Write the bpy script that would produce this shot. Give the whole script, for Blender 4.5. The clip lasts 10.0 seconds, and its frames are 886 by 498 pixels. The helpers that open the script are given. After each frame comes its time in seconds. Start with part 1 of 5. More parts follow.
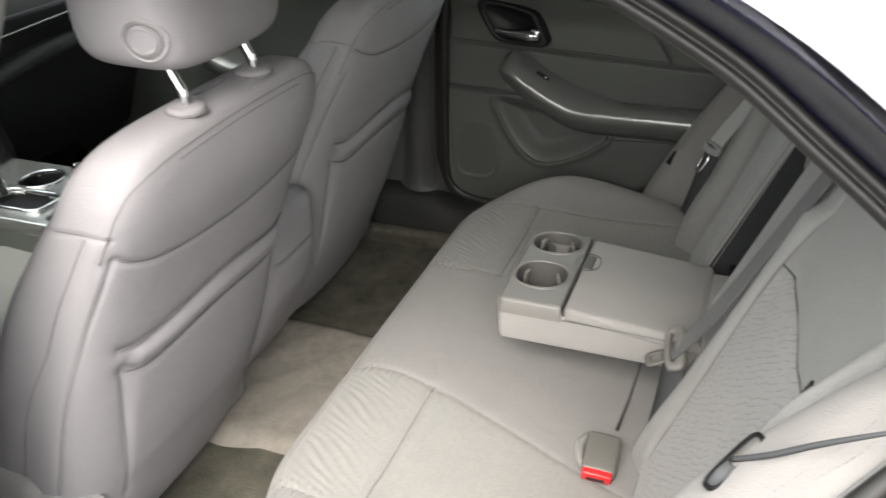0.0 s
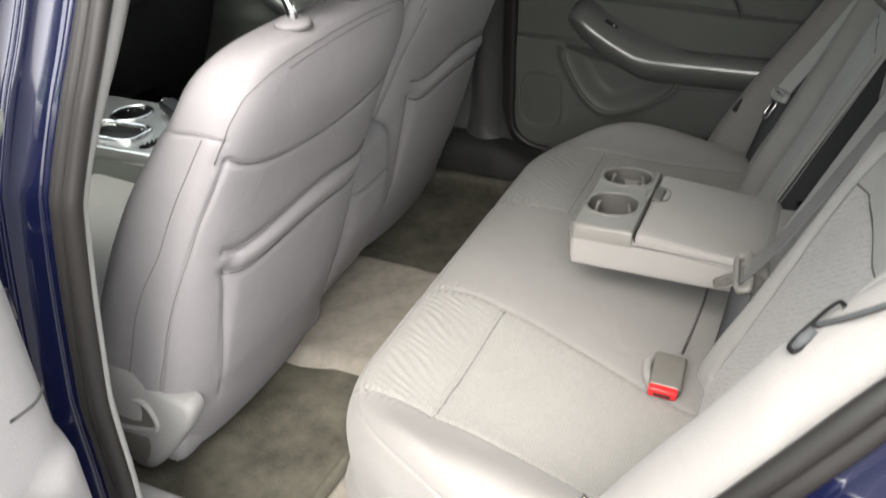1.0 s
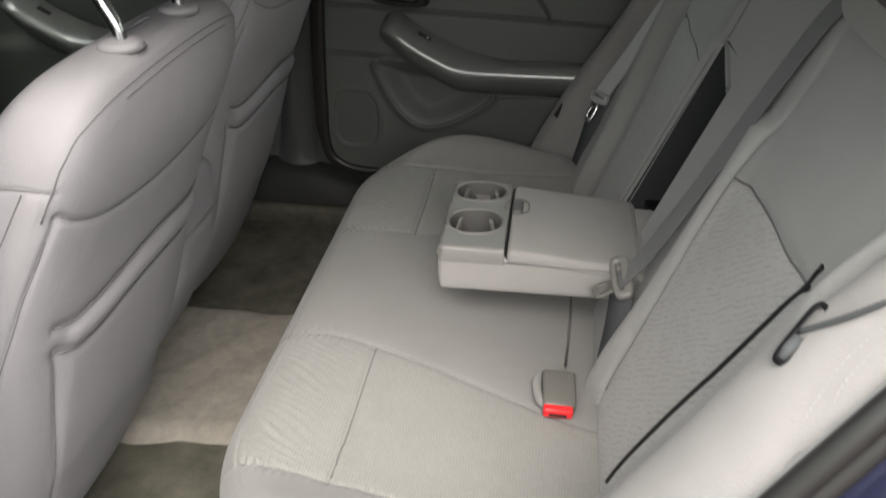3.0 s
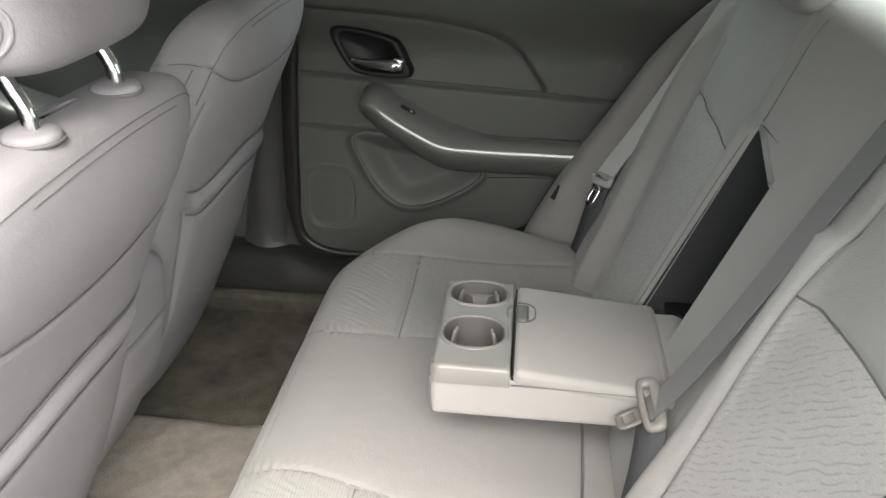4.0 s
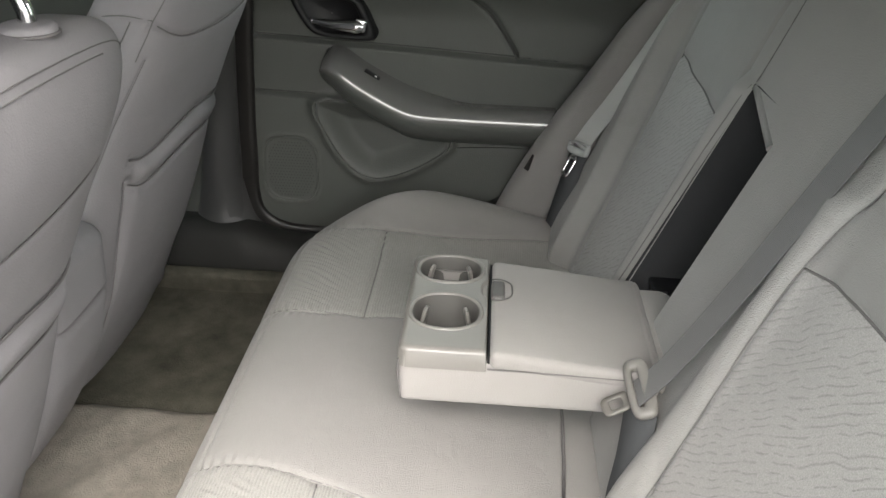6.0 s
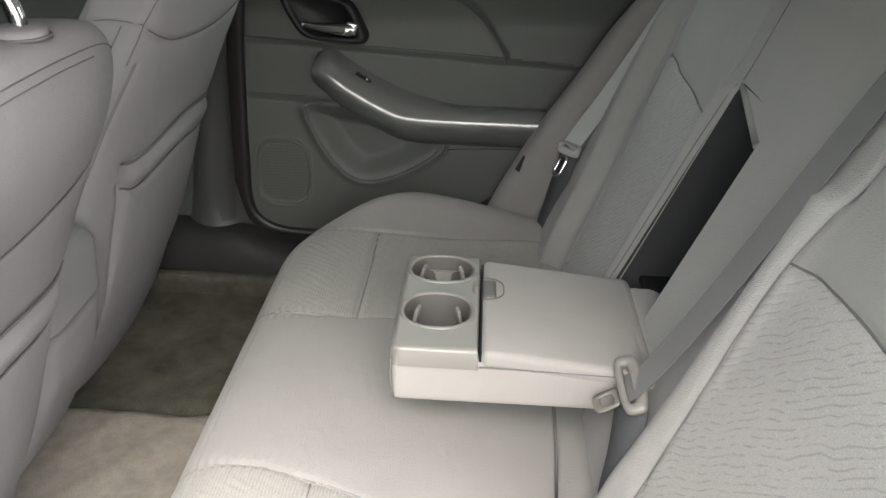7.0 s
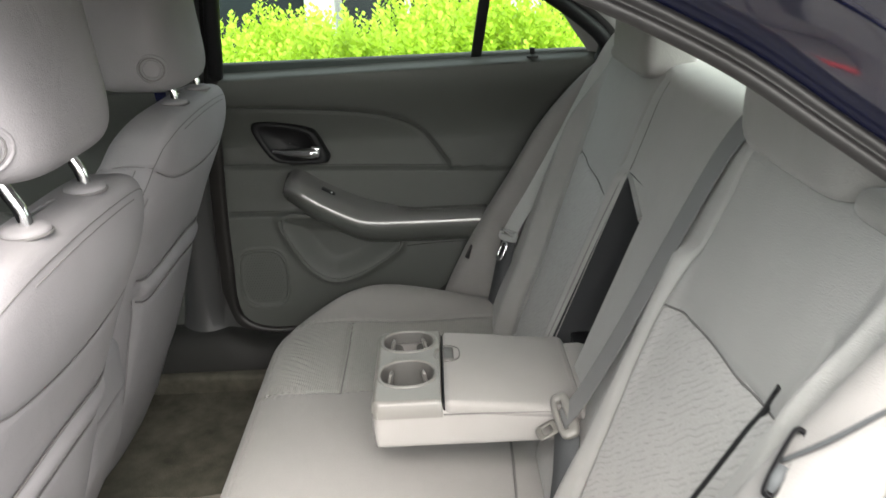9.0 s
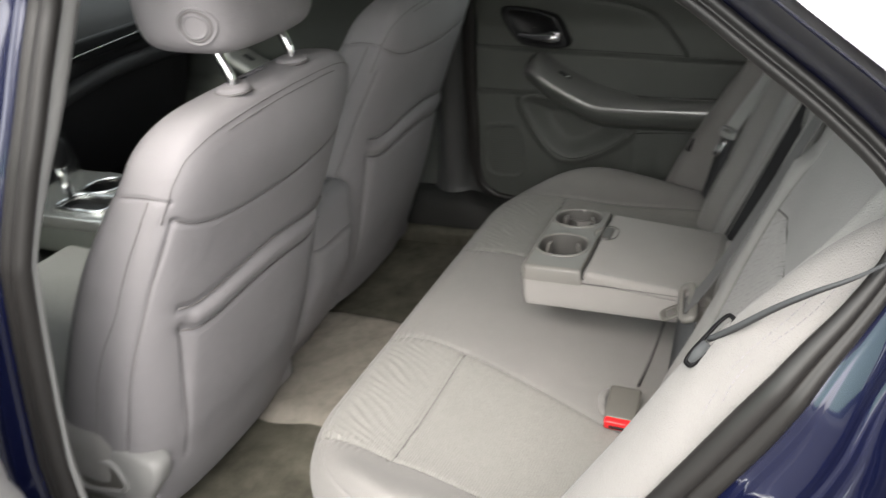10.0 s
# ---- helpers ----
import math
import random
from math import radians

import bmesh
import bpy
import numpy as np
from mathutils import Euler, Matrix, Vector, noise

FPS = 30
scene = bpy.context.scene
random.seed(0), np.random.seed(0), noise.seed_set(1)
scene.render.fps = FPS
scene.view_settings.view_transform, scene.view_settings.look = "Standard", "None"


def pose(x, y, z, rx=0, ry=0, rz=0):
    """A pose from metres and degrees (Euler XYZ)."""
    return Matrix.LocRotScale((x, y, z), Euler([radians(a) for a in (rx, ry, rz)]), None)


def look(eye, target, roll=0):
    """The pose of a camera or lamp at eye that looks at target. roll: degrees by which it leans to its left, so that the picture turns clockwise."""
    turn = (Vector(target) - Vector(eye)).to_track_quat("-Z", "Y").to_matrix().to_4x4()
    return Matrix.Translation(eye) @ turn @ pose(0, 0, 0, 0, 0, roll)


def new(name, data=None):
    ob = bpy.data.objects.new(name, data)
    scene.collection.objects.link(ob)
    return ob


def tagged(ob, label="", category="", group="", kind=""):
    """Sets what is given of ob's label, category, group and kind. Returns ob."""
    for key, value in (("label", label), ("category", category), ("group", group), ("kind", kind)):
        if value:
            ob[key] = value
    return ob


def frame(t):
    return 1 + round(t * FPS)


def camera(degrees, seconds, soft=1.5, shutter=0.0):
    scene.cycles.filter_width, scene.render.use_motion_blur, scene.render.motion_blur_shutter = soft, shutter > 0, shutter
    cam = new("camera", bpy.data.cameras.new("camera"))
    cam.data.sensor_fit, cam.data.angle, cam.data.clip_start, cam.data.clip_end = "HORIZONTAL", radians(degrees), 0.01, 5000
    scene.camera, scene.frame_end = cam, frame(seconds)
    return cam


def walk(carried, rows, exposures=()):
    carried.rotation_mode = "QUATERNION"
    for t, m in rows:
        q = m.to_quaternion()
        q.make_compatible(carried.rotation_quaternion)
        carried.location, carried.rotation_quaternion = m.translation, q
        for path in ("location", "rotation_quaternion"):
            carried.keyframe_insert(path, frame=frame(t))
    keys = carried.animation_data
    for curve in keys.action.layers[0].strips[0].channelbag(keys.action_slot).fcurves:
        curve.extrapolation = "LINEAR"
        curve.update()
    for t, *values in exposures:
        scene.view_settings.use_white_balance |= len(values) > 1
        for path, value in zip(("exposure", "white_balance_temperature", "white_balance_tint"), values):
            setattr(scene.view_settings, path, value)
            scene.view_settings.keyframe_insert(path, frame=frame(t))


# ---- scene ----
cam = camera(55.91, 10.0, shutter=0.3)
PATH = [
    (0.0, (0.3399, -1.0780, 1.4130), (0.0164, -0.2716, 0.9180), -2.19),
    (0.5, (0.2899, -1.1509, 1.4268), (-0.0862, -0.3580, 0.9473), -2.55),
    (1.0, (0.3251, -1.1812, 1.3774), (-0.0405, -0.4076, 0.8598), -2.47),
    (1.5, (0.3330, -1.2269, 1.3563), (0.0157, -0.4709, 0.7837), -4.43),
    (2.0, (0.2474, -1.2648, 1.3366), (0.0491, -0.4807, 0.7485), -4.13),
    (2.5, (0.2067, -1.2163, 1.3145), (0.0822, -0.4058, 0.7421), -1.51),
    (3.0, (0.1775, -1.1180, 1.3390), (0.0605, -0.2613, 0.8367), -0.07),
    (3.2, (0.1697, -1.0826, 1.3396), (0.0541, -0.2108, 0.8636), 0.37),
    (4.3, (0.1144, -0.8857, 1.2904), (0.0387, 0.0095, 0.8513), 1.58),
    (4.5, (0.1150, -0.8692, 1.2799), (0.0435, 0.0252, 0.8384), 1.84),
    (5.0, (0.1060, -0.8560, 1.2546), (0.0473, 0.0325, 0.7994), 2.22),
    (5.5, (0.1082, -0.8485, 1.2594), (0.0596, 0.0372, 0.7977), 2.28),
    (7.0, (0.1155, -0.8567, 1.2582), (0.0789, 0.0319, 0.8010), 1.80),
    (7.5, (0.1170, -0.8820, 1.2963), (0.0657, 0.0223, 0.8725), 0.61),
    (8.0, (0.1236, -0.9532, 1.3344), (0.0536, -0.0243, 0.9709), -0.63),
    (8.5, (0.1200, -1.0262, 1.3253), (0.0580, -0.0876, 0.9861), -1.61),
    (9.0, (0.1352, -1.0880, 1.3387), (0.1368, -0.1520, 0.9868), -2.59),
    (9.5, (0.2265, -1.2103, 1.3551), (0.1233, -0.3110, 0.9301), -3.66),
    (10.0, (0.4128, -1.1923, 1.3768), (0.0328, -0.3871, 0.9216), -5.68),
]
EXPOSURE = [(0.0, 2.8), (0.5, 3.3), (1.0, 2.9), (1.5, 2.5), (2.0, 2.42), (2.5, 2.35), (3.0, 2.4), (4.5, 3.48), (5.0, 3.25), (5.5, 3.17), (7.0, 3.2), (7.5, 3.3), (8.5, 3.15), (9.0, 3.18), (9.5, 2.45), (10.0, 2.52)]
walk(cam, [(t, look(e, g, r)) for t, e, g, r in PATH], [(t, v, 6800, 9) for t, v in EXPOSURE])

# ---- light ----
world = bpy.data.worlds.new("sky")
scene.world = world
world.use_nodes = True
wn = world.node_tree
sky = wn.nodes.new("ShaderNodeTexSky")
sky.sky_type, sky.sun_disc = "NISHITA", False
sky.sun_elevation, sky.sun_rotation = radians(52), radians(169)
sky.dust_density, sky.air_density, sky.ozone_density = 4.0, 1.0, 1.0
hsv = wn.nodes.new("ShaderNodeHueSaturation")
hsv.inputs["Saturation"].default_value = 0.25
wn.links.new(sky.outputs[0], hsv.inputs["Color"])
wn.links.new(hsv.outputs[0], wn.nodes["Background"].inputs[0])
wn.nodes["Background"].inputs[1].default_value = 0.15
sun = new("sun", bpy.data.lights.new("sun", "SUN"))
sun.data.energy, sun.data.angle, sun.data.color = 0.22, radians(60), (1.0, 0.97, 0.93)
sun.matrix_world = look((0.50, -2.65, 3.5), (0, 0, 0))

# ---- materials ----


def material(name, color, rough=0.6, metal=0.0, spec=0.5, grain=0.0, grain_scale=300.0, vary=0.12, vary_scale=9.0, coat=0.0, sheen=0.0, wrinkle=0.0):
    m = bpy.data.materials.new(name)
    m.use_nodes = True
    t = m.node_tree
    b = t.nodes["Principled BSDF"]
    b.inputs["Roughness"].default_value, b.inputs["Metallic"].default_value = rough, metal
    b.inputs["Specular IOR Level"].default_value = spec
    b.inputs["Coat Weight"].default_value, b.inputs["Coat Roughness"].default_value = coat, 0.05
    b.inputs["Sheen Weight"].default_value = sheen
    co = t.nodes.new("ShaderNodeTexCoord")
    n = t.nodes.new("ShaderNodeTexNoise")
    n.inputs["Scale"].default_value, n.inputs["Detail"].default_value, n.inputs["Roughness"].default_value = vary_scale, 9, 0.62
    t.links.new(co.outputs["Object"], n.inputs["Vector"])
    mix = t.nodes.new("ShaderNodeMix")
    mix.data_type = "RGBA"
    mix.inputs[6].default_value = (*[c * (1 - vary) for c in color], 1)
    mix.inputs[7].default_value = (*[min(1, c * (1 + vary)) for c in color], 1)
    t.links.new(n.outputs["Fac"], mix.inputs[0])
    t.links.new(mix.outputs[2], b.inputs["Base Color"])
    if grain:
        g = t.nodes.new("ShaderNodeTexNoise")
        g.inputs["Scale"].default_value, g.inputs["Detail"].default_value = grain_scale, 3
        t.links.new(co.outputs["Object"], g.inputs["Vector"])
        bump = t.nodes.new("ShaderNodeBump")
        bump.inputs["Strength"].default_value, bump.inputs["Distance"].default_value = grain, 0.002
        t.links.new(g.outputs["Fac"], bump.inputs["Height"])
        t.links.new(bump.outputs[0], b.inputs["Normal"])
        if wrinkle:
            wv = t.nodes.new("ShaderNodeTexNoise")
            wv.inputs["Scale"].default_value, wv.inputs["Detail"].default_value, wv.inputs["Distortion"].default_value = 16.0, 4.0, 0.8
            t.links.new(co.outputs["Object"], wv.inputs["Vector"])
            b2 = t.nodes.new("ShaderNodeBump")
            b2.inputs["Strength"].default_value, b2.inputs["Distance"].default_value = wrinkle, 0.008
            t.links.new(wv.outputs["Fac"], b2.inputs["Height"])
            t.links.new(bump.outputs[0], b2.inputs["Normal"])
            t.links.new(b2.outputs[0], b.inputs["Normal"])
    return m


def woven(name, color, along="X", wave=70.0, depth=0.5):
    """Seat fabric with fine wavy ribs."""
    m = material(name, color, 0.85, spec=0.25, vary=0.08, sheen=0.15)
    t = m.node_tree
    b = t.nodes["Principled BSDF"]
    co = t.nodes.new("ShaderNodeTexCoord")
    warp = t.nodes.new("ShaderNodeTexNoise")
    warp.inputs["Scale"].default_value, warp.inputs["Detail"].default_value = 30.0, 1.0
    t.links.new(co.outputs["Object"], warp.inputs["Vector"])
    bend = t.nodes.new("ShaderNodeVectorMath")
    bend.operation = "MULTIPLY_ADD"
    bend.inputs[1].default_value = (0.004, 0.004, 0.004) if along == "X" else (0.012, 0.012, 0.012)
    t.links.new(warp.outputs["Color"], bend.inputs[0])
    t.links.new(co.outputs["Object"], bend.inputs[2])
    w = t.nodes.new("ShaderNodeTexWave")
    w.wave_type, w.bands_direction, w.wave_profile = "BANDS", "X", "SIN"
    w.inputs["Scale"].default_value, w.inputs["Distortion"].default_value = wave, 0.0
    slant = t.nodes.new("ShaderNodeVectorMath")
    slant.operation = "DOT_PRODUCT"
    slant.inputs[1].default_value = (1, 0, 0) if along == "X" else (0.0, 0.66, 0.75)
    t.links.new(bend.outputs[0], slant.inputs[0])
    as_x = t.nodes.new("ShaderNodeCombineXYZ")
    t.links.new(slant.outputs["Value"], as_x.inputs[0])
    t.links.new(as_x.outputs[0], w.inputs["Vector"])
    g = t.nodes.new("ShaderNodeTexNoise")
    g.inputs["Scale"].default_value = 900
    t.links.new(co.outputs["Object"], g.inputs["Vector"])
    add = t.nodes.new("ShaderNodeMath")
    add.operation = "MULTIPLY_ADD"
    add.inputs[1].default_value = 0.4
    t.links.new(g.outputs["Fac"], add.inputs[0])
    t.links.new(w.outputs["Fac"], add.inputs[2])
    bump = t.nodes.new("ShaderNodeBump")
    bump.inputs["Strength"].default_value, bump.inputs["Distance"].default_value = depth, 0.0015
    t.links.new(add.outputs[0], bump.inputs["Height"])
    t.links.new(bump.outputs[0], b.inputs["Normal"])
    old = b.inputs["Base Color"].links[0].from_socket
    mx = t.nodes.new("ShaderNodeMix")
    mx.data_type, mx.blend_type = "RGBA", "MULTIPLY"
    thin = t.nodes.new("ShaderNodeMapRange")
    thin.inputs["From Max"].default_value, thin.inputs["To Min"].default_value, thin.inputs["To Max"].default_value = 0.22, 1.0, 0.0
    t.links.new(w.outputs["Fac"], thin.inputs["Value"])
    gaps = t.nodes.new("ShaderNodeTexNoise")
    gaps.inputs["Scale"].default_value, gaps.inputs["Detail"].default_value = 75.0, 1.0
    t.links.new(co.outputs["Object"], gaps.inputs["Vector"])
    keep = t.nodes.new("ShaderNodeMapRange")
    keep.inputs["From Min"].default_value, keep.inputs["From Max"].default_value = 0.40, 0.55
    t.links.new(gaps.outputs["Fac"], keep.inputs["Value"])
    dash_ = t.nodes.new("ShaderNodeMath")
    dash_.operation = "MULTIPLY"
    t.links.new(thin.outputs[0], dash_.inputs[0])
    t.links.new(keep.outputs[0], dash_.inputs[1])
    speck = t.nodes.new("ShaderNodeMath")
    speck.operation = "MULTIPLY_ADD"
    speck.inputs[1].default_value, speck.inputs[2].default_value = 0.9, 0.54
    t.links.new(g.outputs["Fac"], speck.inputs[0])
    ramp = t.nodes.new("ShaderNodeMath")
    ramp.operation = "MULTIPLY_ADD"
    ramp.inputs[1].default_value = -0.14 if along == "X" else -0.24
    t.links.new(dash_.outputs[0], ramp.inputs[0])
    t.links.new(speck.outputs[0], ramp.inputs[2])
    mx.inputs[0].default_value = 1.0
    t.links.new(old, mx.inputs[6])
    t.links.new(ramp.outputs[0], mx.inputs[7])
    t.links.new(mx.outputs[2], b.inputs["Base Color"])
    return m


def glass_material(name, tint=(0.9, 0.95, 0.93)):
    m = bpy.data.materials.new(name)
    m.use_nodes = True
    t = m.node_tree
    t.nodes.remove(t.nodes["Principled BSDF"])
    a, g, mx = (t.nodes.new("ShaderNode" + k) for k in ("BsdfTransparent", "BsdfGlossy", "MixShader"))
    a.inputs[0].default_value = (*tint, 1)
    g.inputs["Roughness"].default_value = 0.02
    fr = t.nodes.new("ShaderNodeFresnel")
    fr.inputs["IOR"].default_value = 1.5
    t.links.new(fr.outputs[0], mx.inputs[0])
    t.links.new(a.outputs[0], mx.inputs[1])
    t.links.new(g.outputs[0], mx.inputs[2])
    t.links.new(mx.outputs[0], t.nodes["Material Output"].inputs[0])
    return m


# Bench cloth in a lighter colour that holds the armrest's light.
ARMCLOTH_LIT = material("armrest_cloth_lit", (0.262, 0.250, 0.243), 0.85, spec=0.2, grain=0.35, grain_scale=800, vary=0.10, sheen=0.1, wrinkle=0.15)
FABRIC = material("fabric_grey", (0.205, 0.197, 0.192), 0.9, spec=0.2, grain=0.5, grain_scale=700, vary=0.12, sheen=0.15, wrinkle=0.22)
# Same cloth as the cushion; extra light on the backrest is in the colour.
BACKCLOTH_LIT = material("backrest_cloth_lit", (0.255, 0.250, 0.244), 0.9, spec=0.2, grain=0.5, grain_scale=700, vary=0.12, sheen=0.15, wrinkle=0.22)
WOVEN_X = woven("woven_cushion", (0.225, 0.219, 0.209), "X", 84.0, 0.22)
# Raised above the cushion weave, again to carry the backrest's light.
WOVEN_Z = woven("woven_back", (0.315, 0.308, 0.300), "Z", 42.0, 0.12)
LEATHER = material("vinyl_grey", (0.230, 0.220, 0.230), 0.8, spec=0.12, grain=0.3, grain_scale=560, vary=0.10, wrinkle=0.24)
# Darker than the cloth: groove shade put into the seam lines; also thread.
SEAM = material("seam_shade_and_thread", (0.135, 0.129, 0.128), 0.9, spec=0.15, grain=0.3, grain_scale=1500)
FRONT_CARPET = material("front_carpet_dark", (0.012, 0.012, 0.012), 1.0, spec=0.05, grain=1.0, grain_scale=260)
THREAD = material("thread", (0.40, 0.39, 0.37), 0.8, grain=0.2, grain_scale=1500)
# Far side's copy of the grey trim, with its shade in the colour.
TRIM_FAR_SHADE = material("trim_far_shade", (0.046, 0.046, 0.046), 0.5, spec=0.4, grain=0.25, grain_scale=600, vary=0.05)
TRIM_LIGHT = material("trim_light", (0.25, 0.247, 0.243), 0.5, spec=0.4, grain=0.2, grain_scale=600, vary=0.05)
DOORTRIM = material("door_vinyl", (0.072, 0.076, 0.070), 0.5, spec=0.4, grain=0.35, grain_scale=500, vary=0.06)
DOORDARK = material("door_plastic", (0.038, 0.039, 0.037), 0.6, spec=0.35, grain=0.35, grain_scale=700, vary=0.06)
PULL = material("pull_plastic", (0.20, 0.20, 0.195), 0.24, 0.35, spec=0.6, grain=0.06, grain_scale=600, vary=0.04)
TRAY = material("tray_plastic", (0.165, 0.158, 0.148), 0.36, spec=0.5, grain=0.12, grain_scale=900, vary=0.05)
WELL = material("well_plastic", (0.085, 0.082, 0.078), 0.5, grain=0.1, grain_scale=900)
BLACK = material("black_plastic", (0.007, 0.007, 0.008), 0.5, spec=0.3, grain=0.1, grain_scale=600)
DASH = material("dash_vinyl", (0.03, 0.03, 0.032), 0.6, spec=0.4, grain=0.3, grain_scale=500)
RUBBER = material("rubber", (0.0135, 0.0125, 0.012), 0.42, spec=0.45, grain=0.05, grain_scale=350, vary=0.15)
RECESS = material("recess_dark", (0.028, 0.029, 0.031), 0.9, spec=0.2, grain=0.3, grain_scale=700)
CHROME = material("chrome", (0.82, 0.82, 0.83), 0.09, 1.0, vary=0.03)
SATIN = material("satin_silver", (0.60, 0.60, 0.58), 0.27, 0.9, vary=0.05)
ZINC = material("zinc", (0.74, 0.76, 0.75), 0.36, 0.9, grain=0.3, grain_scale=120, vary=0.15, vary_scale=40)
RED = material("red_button", (0.75, 0.02, 0.025), 0.35, vary=0.04)
BUCKLE = material("buckle_plastic", (0.11, 0.105, 0.095), 0.45, grain=0.15, grain_scale=600)
# One webbing in three tones; the two darker ones hold shade.
BELT_MID_SHADE = material("belt_mid_shade", (0.115, 0.116, 0.116), 0.75, spec=0.25, vary=0.06)
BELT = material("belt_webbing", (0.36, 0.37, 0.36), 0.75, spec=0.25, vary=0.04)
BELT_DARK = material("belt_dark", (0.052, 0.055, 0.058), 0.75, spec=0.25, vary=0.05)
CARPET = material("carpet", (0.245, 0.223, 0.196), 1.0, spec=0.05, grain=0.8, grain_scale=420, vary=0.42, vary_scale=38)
MAT = material("floor_mat", (0.086, 0.082, 0.066), 1.0, spec=0.05, grain=1.0, grain_scale=320, vary=0.95, vary_scale=16)
PAINT = material("navy_paint", (0.005, 0.007, 0.030), 0.25, 0.4, spec=0.4, coat=1.0, vary=0.05)
PAINT.node_tree.nodes["Principled BSDF"].inputs["Coat IOR"].default_value = 1.6
HEADLINER = material("headliner", (0.40, 0.395, 0.385), 0.95, spec=0.1, grain=0.3, grain_scale=500)
WHITE = material("white_thread", (0.8, 0.8, 0.8), 0.7)
LABEL = material("black_label", (0.012, 0.012, 0.012), 0.8)
# Open door's trim: full skylight is put into the pale colour.
DOOR_SKYLIT = material("skylit_door_vinyl", (0.42, 0.41, 0.41), 0.6, spec=0.3, grain=0.3, grain_scale=500, vary=0.05)
# Pale felt, with skylight from the rear window put into its tone.
SHELF_SKYLIT = material("shelf_felt_skylit", (0.52, 0.515, 0.50), 0.95, spec=0.1, grain=0.4, grain_scale=500)
# Same sill plastic as the near side, darkened for the far side's shade.
SILL_FAR_SHADE = material("sill_far_shade", (0.017, 0.017, 0.016), 0.6, spec=0.3, grain=0.3, grain_scale=600)
GLASS = glass_material("window_glass", (0.76, 0.88, 0.81))
FRONT_GLASS = glass_material("front_glass", (0.80, 0.86, 0.83))
LEAF = material("hedge_leaf", (0.27, 0.40, 0.03), 0.55, spec=0.3, vary=0.3, vary_scale=7)
_n = LEAF.node_tree
_tr, _ad = _n.nodes.new("ShaderNodeBsdfTranslucent"), _n.nodes.new("ShaderNodeMixShader")
_tr.inputs[0].default_value, _ad.inputs[0].default_value = (0.36, 0.52, 0.04, 1), 0.5
_n.links.new(_n.nodes["Principled BSDF"].outputs[0], _ad.inputs[1])
_n.links.new(_tr.outputs[0], _ad.inputs[2])
_n.links.new(_ad.outputs[0], _n.nodes["Material Output"].inputs[0])
TWIG = material("hedge_twig", (0.20, 0.29, 0.02), 0.9)
CONCRETE = material("asphalt", (0.052, 0.052, 0.051), 0.95, grain=0.8, grain_scale=80, vary=0.25, vary_scale=3)
WALL = material("building_wall", (0.14, 0.145, 0.14), 0.8, grain=0.2, grain_scale=30, vary=0.1, vary_scale=2)
DARKGLASS = material("dark_glass", (0.012, 0.015, 0.018), 0.12, spec=0.4)
PALE = material("pale_column_paint", (0.30, 0.31, 0.30), 0.7, grain=0.2, grain_scale=40)
REDPAINT = material("red_paint", (0.5, 0.04, 0.02), 0.5)

# ---- mesh tools ----


def obj(name, V, F, mat, parent=None, smooth=True, label=""):
    me = bpy.data.meshes.new(name)
    me.from_pydata([tuple(map(float, v)) for v in V], [], [tuple(map(int, f)) for f in F])
    me.materials.append(mat)
    if smooth:
        me.polygons.foreach_set("use_smooth", np.ones(len(me.polygons), dtype=bool))
    me.update()
    ob = new(name, me)
    ob.parent = parent
    if label:
        tagged(ob, label)
    return ob


def part(name, bm, mat, parent=None, label="", smooth=True):
    me = bpy.data.meshes.new(name)
    bmesh.ops.recalc_face_normals(bm, faces=bm.faces)
    for f in bm.faces:
        f.smooth = smooth
    bm.to_mesh(me)
    bm.free()
    me.materials.append(mat)
    ob = new(name, me)
    ob.parent = parent
    if label:
        tagged(ob, label)
    return ob


def thing(name, label, category, at=(0, 0, 0), group="", kind=""):
    ob = new(name)
    ob.empty_display_size = 0.05
    return tagged(ob, label, category, group, kind)


def rbox(size, r, at=(0, 0, 0), rot=None, seg=3):
    """A box with rounded edges."""
    bm = bmesh.new()
    bmesh.ops.create_cube(bm, size=1)
    bmesh.ops.scale(bm, vec=size, verts=bm.verts)
    bmesh.ops.bevel(bm, geom=bm.edges[:], offset=min(r, min(size) * 0.49), segments=seg, profile=0.5, affect="EDGES")
    m = Matrix.Translation(at)
    if rot:
        m = m @ Euler([radians(a) for a in rot]).to_matrix().to_4x4()
    bmesh.ops.transform(bm, matrix=m, verts=bm.verts)
    return bm


def join(*bms):
    out = bmesh.new()
    for b in bms:
        me = bpy.data.meshes.new("tmp")
        b.to_mesh(me)
        out.from_mesh(me)
        bpy.data.meshes.remove(me)
        b.free()
    return out


def spline(points, n, closed=False):
    """Points along a smooth curve through the given ones, at even steps."""
    p = np.array(points, float)
    if closed:
        p = np.vstack([p[-1], p, p[0], p[1]])
    else:
        p = np.vstack([2 * p[0] - p[1], p, 2 * p[-1] - p[-2]])
    out = []
    for i in range(1, len(p) - 2):
        for u in np.linspace(0, 1, 24, endpoint=False):
            a, b, c, d = p[i - 1:i + 3]
            out.append(0.5 * (2 * b + (c - a) * u + (2 * a - 5 * b + 4 * c - d) * u * u + (3 * b - a - 3 * c + d) * u ** 3))
    out.append(p[-2])
    out = np.array(out)
    s = np.concatenate([[0], np.cumsum(np.linalg.norm(np.diff(out, axis=0), axis=1))])
    t = np.linspace(0, s[-1], n + 1 if closed else n)
    if closed:
        t = t[:-1]
    return np.stack([np.interp(t, s, out[:, k]) for k in range(out.shape[1])], 1)


